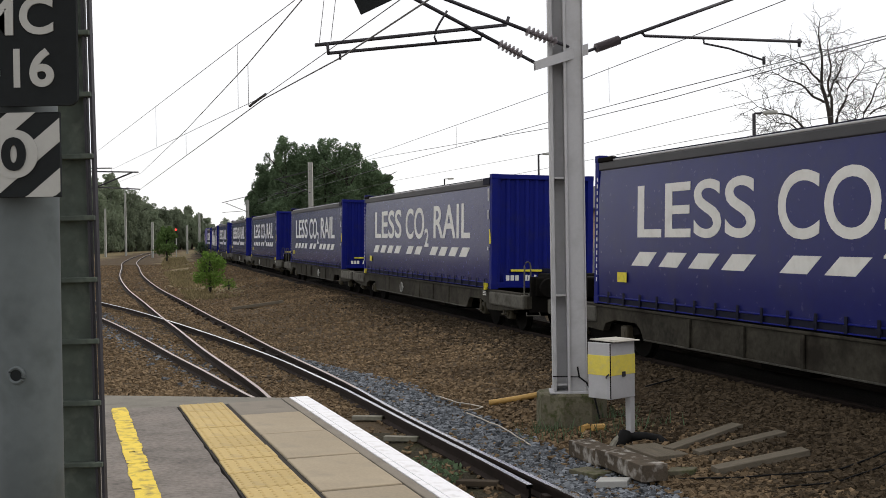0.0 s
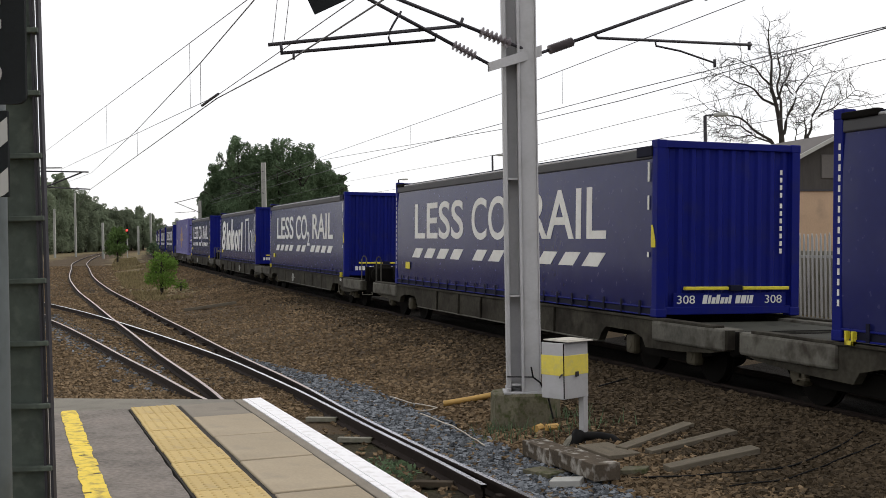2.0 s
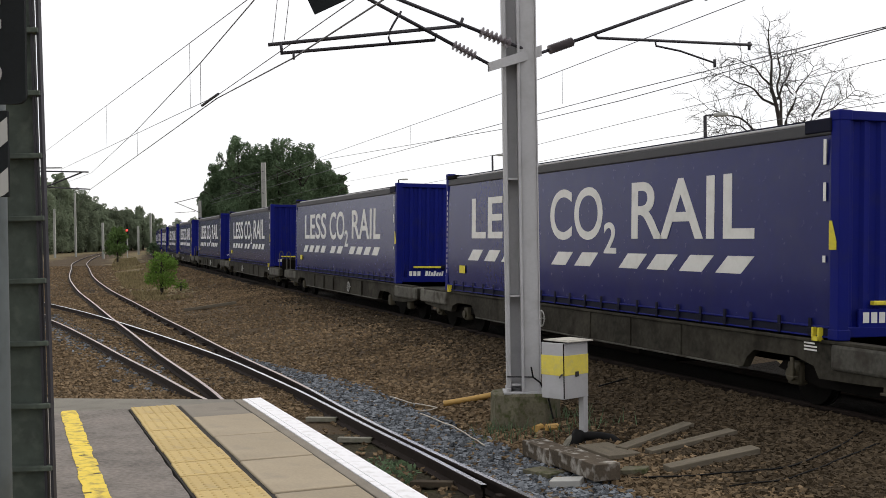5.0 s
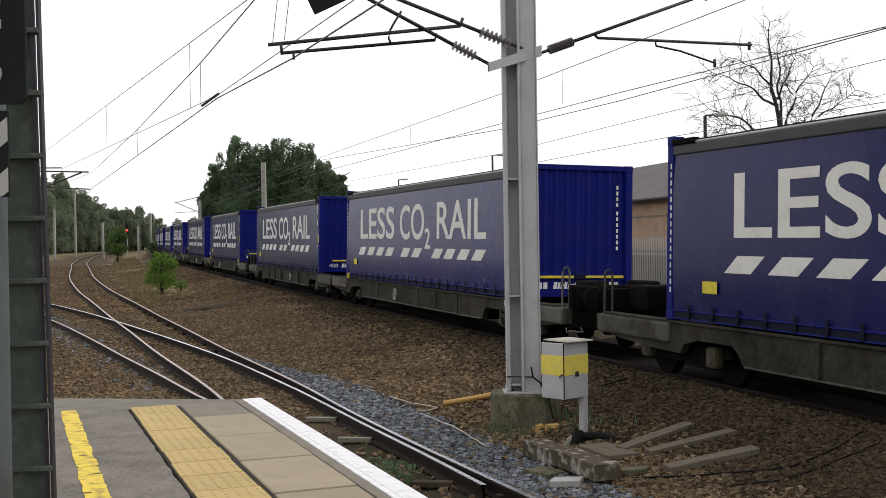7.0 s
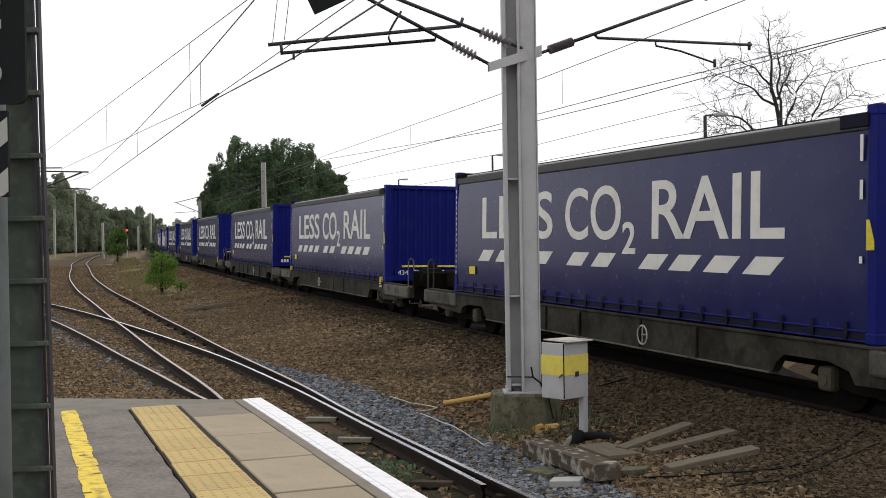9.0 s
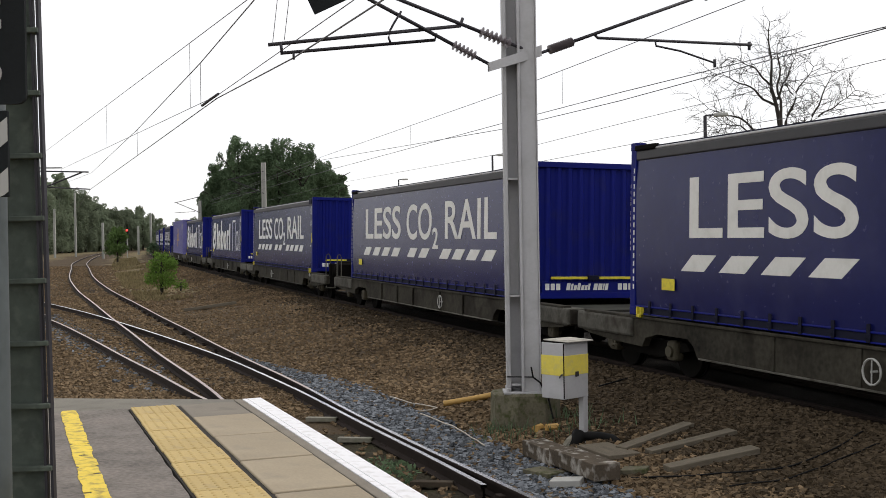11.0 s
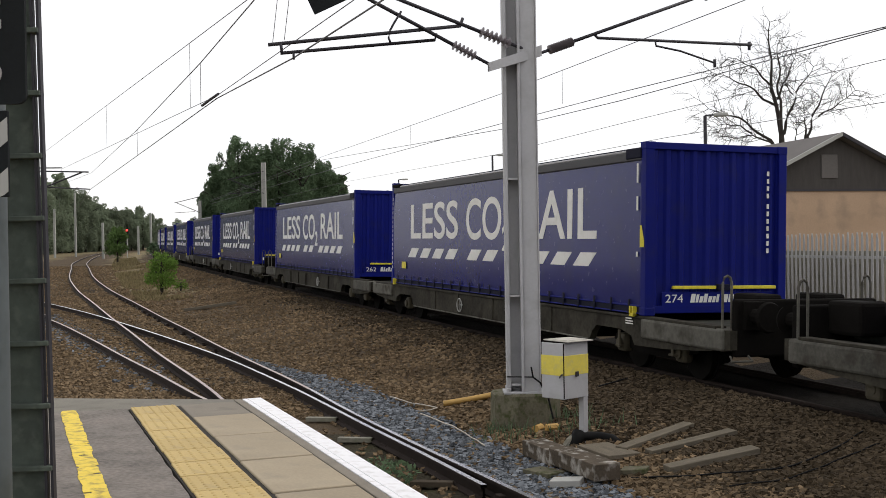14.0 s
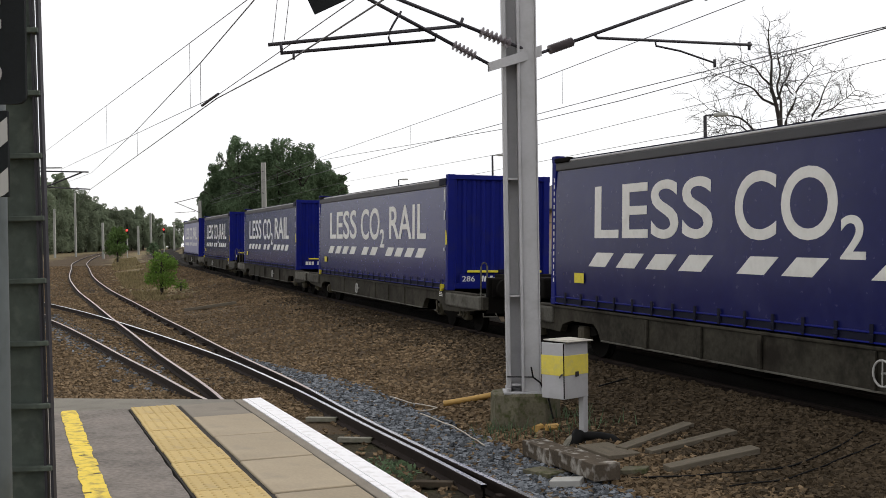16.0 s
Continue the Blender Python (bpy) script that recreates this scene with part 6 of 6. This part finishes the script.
    for k in range(26):
        i = 14 + k * 2
        q, d = THROUGH[i], (THROUGH[i + 1] - THROUGH[i]).normalized()
        m = pose(q.x, q.y, q.z - 0.15, 0, 0, math.degrees(math.atan2(d.y, d.x)))
        if first is None:
            bm = bmesh.new()
            box(bm, -0.09, -0.17, 0.0, 0.09, 0.17, 0.035, 0.01)
            box(bm, -0.06, -0.12, 0.02, 0.06, -0.05, 0.08, 0.01)
            box(bm, -0.06, 0.05, 0.02, 0.06, 0.12, 0.08, 0.01)
            first = part("rail_chair", bm, RAIL_SIDE)
            tagged(first, "rusty cast rail chair clamping the rail", "rail chair", "rail chairs")
            first.matrix_basis = m
        else:
            copy_thing(first, m)


# ---- the signal post beside the camera ----
def signal_post():
    t = thing("signal_post", "thick grey steel signal post with black and striped plates", "signal post", "", pose(-1.945, 4.62, PLAT_Z))
    bm = bmesh.new()
    tube(bm, [(0, 0, 0), (0, 0, 0.6), (0, 0, 1.6), (0, 0, 4.2)], 0.132, 40)
    part("post", bm, POST, t, smooth=True)
    bm = bmesh.new()
    tube(bm, [(0, 0, 0), (0, 0, 0.03)], 0.28, 32)
    part("base_flange", bm, POST, t)
    bm = bmesh.new()
    r = [(0.031 * math.cos(k * math.tau / 20), -0.133, 0.918 + 0.031 * math.sin(k * math.tau / 20)) for k in range(21)]
    tube(bm, r, 0.008, 6)
    p = part("hole_rim", bm, POST, t)
    bm = bmesh.new()
    tube(bm, [(0, -0.1345, 0.918), (0, -0.12, 0.918)], 0.027, 20)
    part("hole", bm, BLACK_PLATE, p, "dark hole in the post")
    # black plate with white characters
    y = -0.215
    bm = bmesh.new()
    box(bm, -0.24, y, 2.01, 0.305, y + 0.02, 2.75, 0.0)
    edges = [e for e in bm.edges if abs(e.verts[0].co.y - e.verts[1].co.y) > 0.01]
    bmesh.ops.bevel(bm, geom=edges, offset=0.035, segments=4, affect="EDGES", profile=0.5)
    p = part("number_plate", bm, BLACK_PLATE, t, "black plate with white characters")
    for text, x, z, w in (("M", -0.005, 2.295, 0.0), ("C", 0.075, 2.295, 0.138), ("1", 0.048, 2.085, 0.034), ("6", 0.113, 2.085, 0.1), ("4", -0.118, 2.085, 0.11)):
        bm = bmesh.new()
        if text == "M":
            letters(bm, text, 0.148, Matrix.Translation((-0.105, y - 0.001, z)), 0.155, bold=0.004)
        elif text == "1":
            prism(bm, [(0.0, 0), (0.026, 0), (0.026, 0.155), (0.0, 0.155)], 0.004, Matrix.Translation((x, y - 0.004, z)))
        else:
            letters(bm, text, 0.155, Matrix.Translation((x, y - 0.001, z)), w, bold=0.004)
        part("character", bm, WHITE_PLATE, p)
    # striped plate
    lo, hi, wx = 1.643, 1.985, 0.196
    bm = bmesh.new()
    box(bm, 0.035 - wx, y, lo, 0.035 + wx, y + 0.02, hi, 0.004)
    p = part("striped_plate", bm, BLACK_PLATE, t, "black and white diagonal striped plate")
    h = hi - lo
    for off in (-0.50, -0.30, -0.10, 0.10, 0.30):
        band = [(-wx + 0.001, lo + off + 0.0), (wx - 0.001, lo + off + 2 * wx * 0.82), (wx - 0.001, lo + off + 2 * wx * 0.82 + 0.095), (-wx + 0.001, lo + off + 0.095)]
        out = []
        for (x0, z0), (x1, z1) in zip(band, band[1:] + band[:1]):
            n = 24
            for k in range(n):
                out.append((x0 + (x1 - x0) * k / n, min(max(z0 + (z1 - z0) * k / n, lo + 0.001), hi - 0.001)))
        clean = []
        for q in out:
            if not clean or (abs(q[0] - clean[-1][0]) + abs(q[1] - clean[-1][1])) > 1e-5:
                clean.append(q)
        zs = [q[1] for q in clean]
        if max(zs) - min(zs) < 0.01:
            continue
        bm = bmesh.new()
        prism(bm, clean, 0.003, Matrix.Translation((0.035, y - 0.003, 0)))
        part("stripe", bm, WHITE_PLATE, p)
    bm = bmesh.new()
    prism(bm, [(0.01 + 0.098 * math.cos(a), 1.818 + 0.098 * math.sin(a)) for a in [k * math.tau / 40 for k in range(40)]], 0.004, Matrix.Translation((0.035, y - 0.007, 0)))
    d = part("disc", bm, WHITE_PLATE, p)
    bm = bmesh.new()
    letters(bm, "0", 0.135, Matrix.Translation((-0.005, y - 0.009, 1.75)), 0.1, bold=0.006)
    part("character", bm, BLACK_PLATE, d)
    # ladder with its ribbed guard sheet
    lad = thing("signal_ladder", "mottled green-grey ladder guard with flat rungs and thin rails", "ladder", "", pose(-1.905, 5.3, PLAT_Z, 0, -0.85, 0))
    bm = bmesh.new()
    box(bm, -0.35, 0.0, 0.0, 0.0, 0.03, 4.0, 0.004)
    part("guard_sheet", bm, PANEL, lad)
    first = None
    for k in range(14):
        m = pose(0, 0, 0.10 + 0.296 * k)
        if first is None:
            bm = bmesh.new()
            box(bm, -0.36, -0.05, -0.012, 0.045, 0.02, 0.012, 0.004)
            first = part("rung", bm, PANEL, lad)
            first.matrix_basis = m
        else:
            share("rung", first, lad, m)
    for x, r in ((0.012, 0.008), (0.042, 0.009)):
        bm = bmesh.new()
        box(bm, x - r, -0.03, 0.0, x + r * 0.6, 0.01, 4.1, 0.002)
        part("ladder_rail", bm, DARK_STEEL, lad)


near_mast()
wires()
far_masts()
signal_post()
cabinet()
clutter()
trees()
bare_tree(14.05, 46.0, 6.55, [(0, 0, -12, 4.9, 16, 0.10), (-0.03, 0.15, -6, 3.9, 8, 0.075), (-0.12, 1.5, 22, 2.1, -6, 0.05), (0.08, 0.05, 10, 3.2, 34, 0.07), (0.5, 1.7, -40, 0.9, 40, 0.03),
                             (-0.25, 1.3, -52, 3.0, -20, 0.055), (-0.45, 2.1, -40, 2.3, -35, 0.045), (-0.2, -0.7, -36, 3.5, -50, 0.075), (-0.3, -0.5, -48, 2.2, -70, 0.05),
                             (-1.2, 0.1, -45, 1.8, -70, 0.04)], 12)
bare_tree(15.25, 46.5, 6.5, [(0, 0, 22, 3.2, 6, 0.06), (0.45, 0.85, 62, 1.8, -12, 0.04), (-0.05, 0, -12, 1.4, 5, 0.045), (-0.45, -0.2, 0, 1.3, 6, 0.03)], 5)
for lx, ly, lh in ((6.4, 27.0, 5.33), (2.1, 46.0, 5.92), (-2.45, 63.0, 5.95)):
    lamp_post(lx, ly, lh)
shed()
palisade()


def motions():
    """The train runs along its track towards and past the camera."""
    for ob, n, turn in MOVING:
        walk(ob, [(t, line_at(base_place(n) - u - HALF) @ turn) for t, u in TRAVEL])


motions()
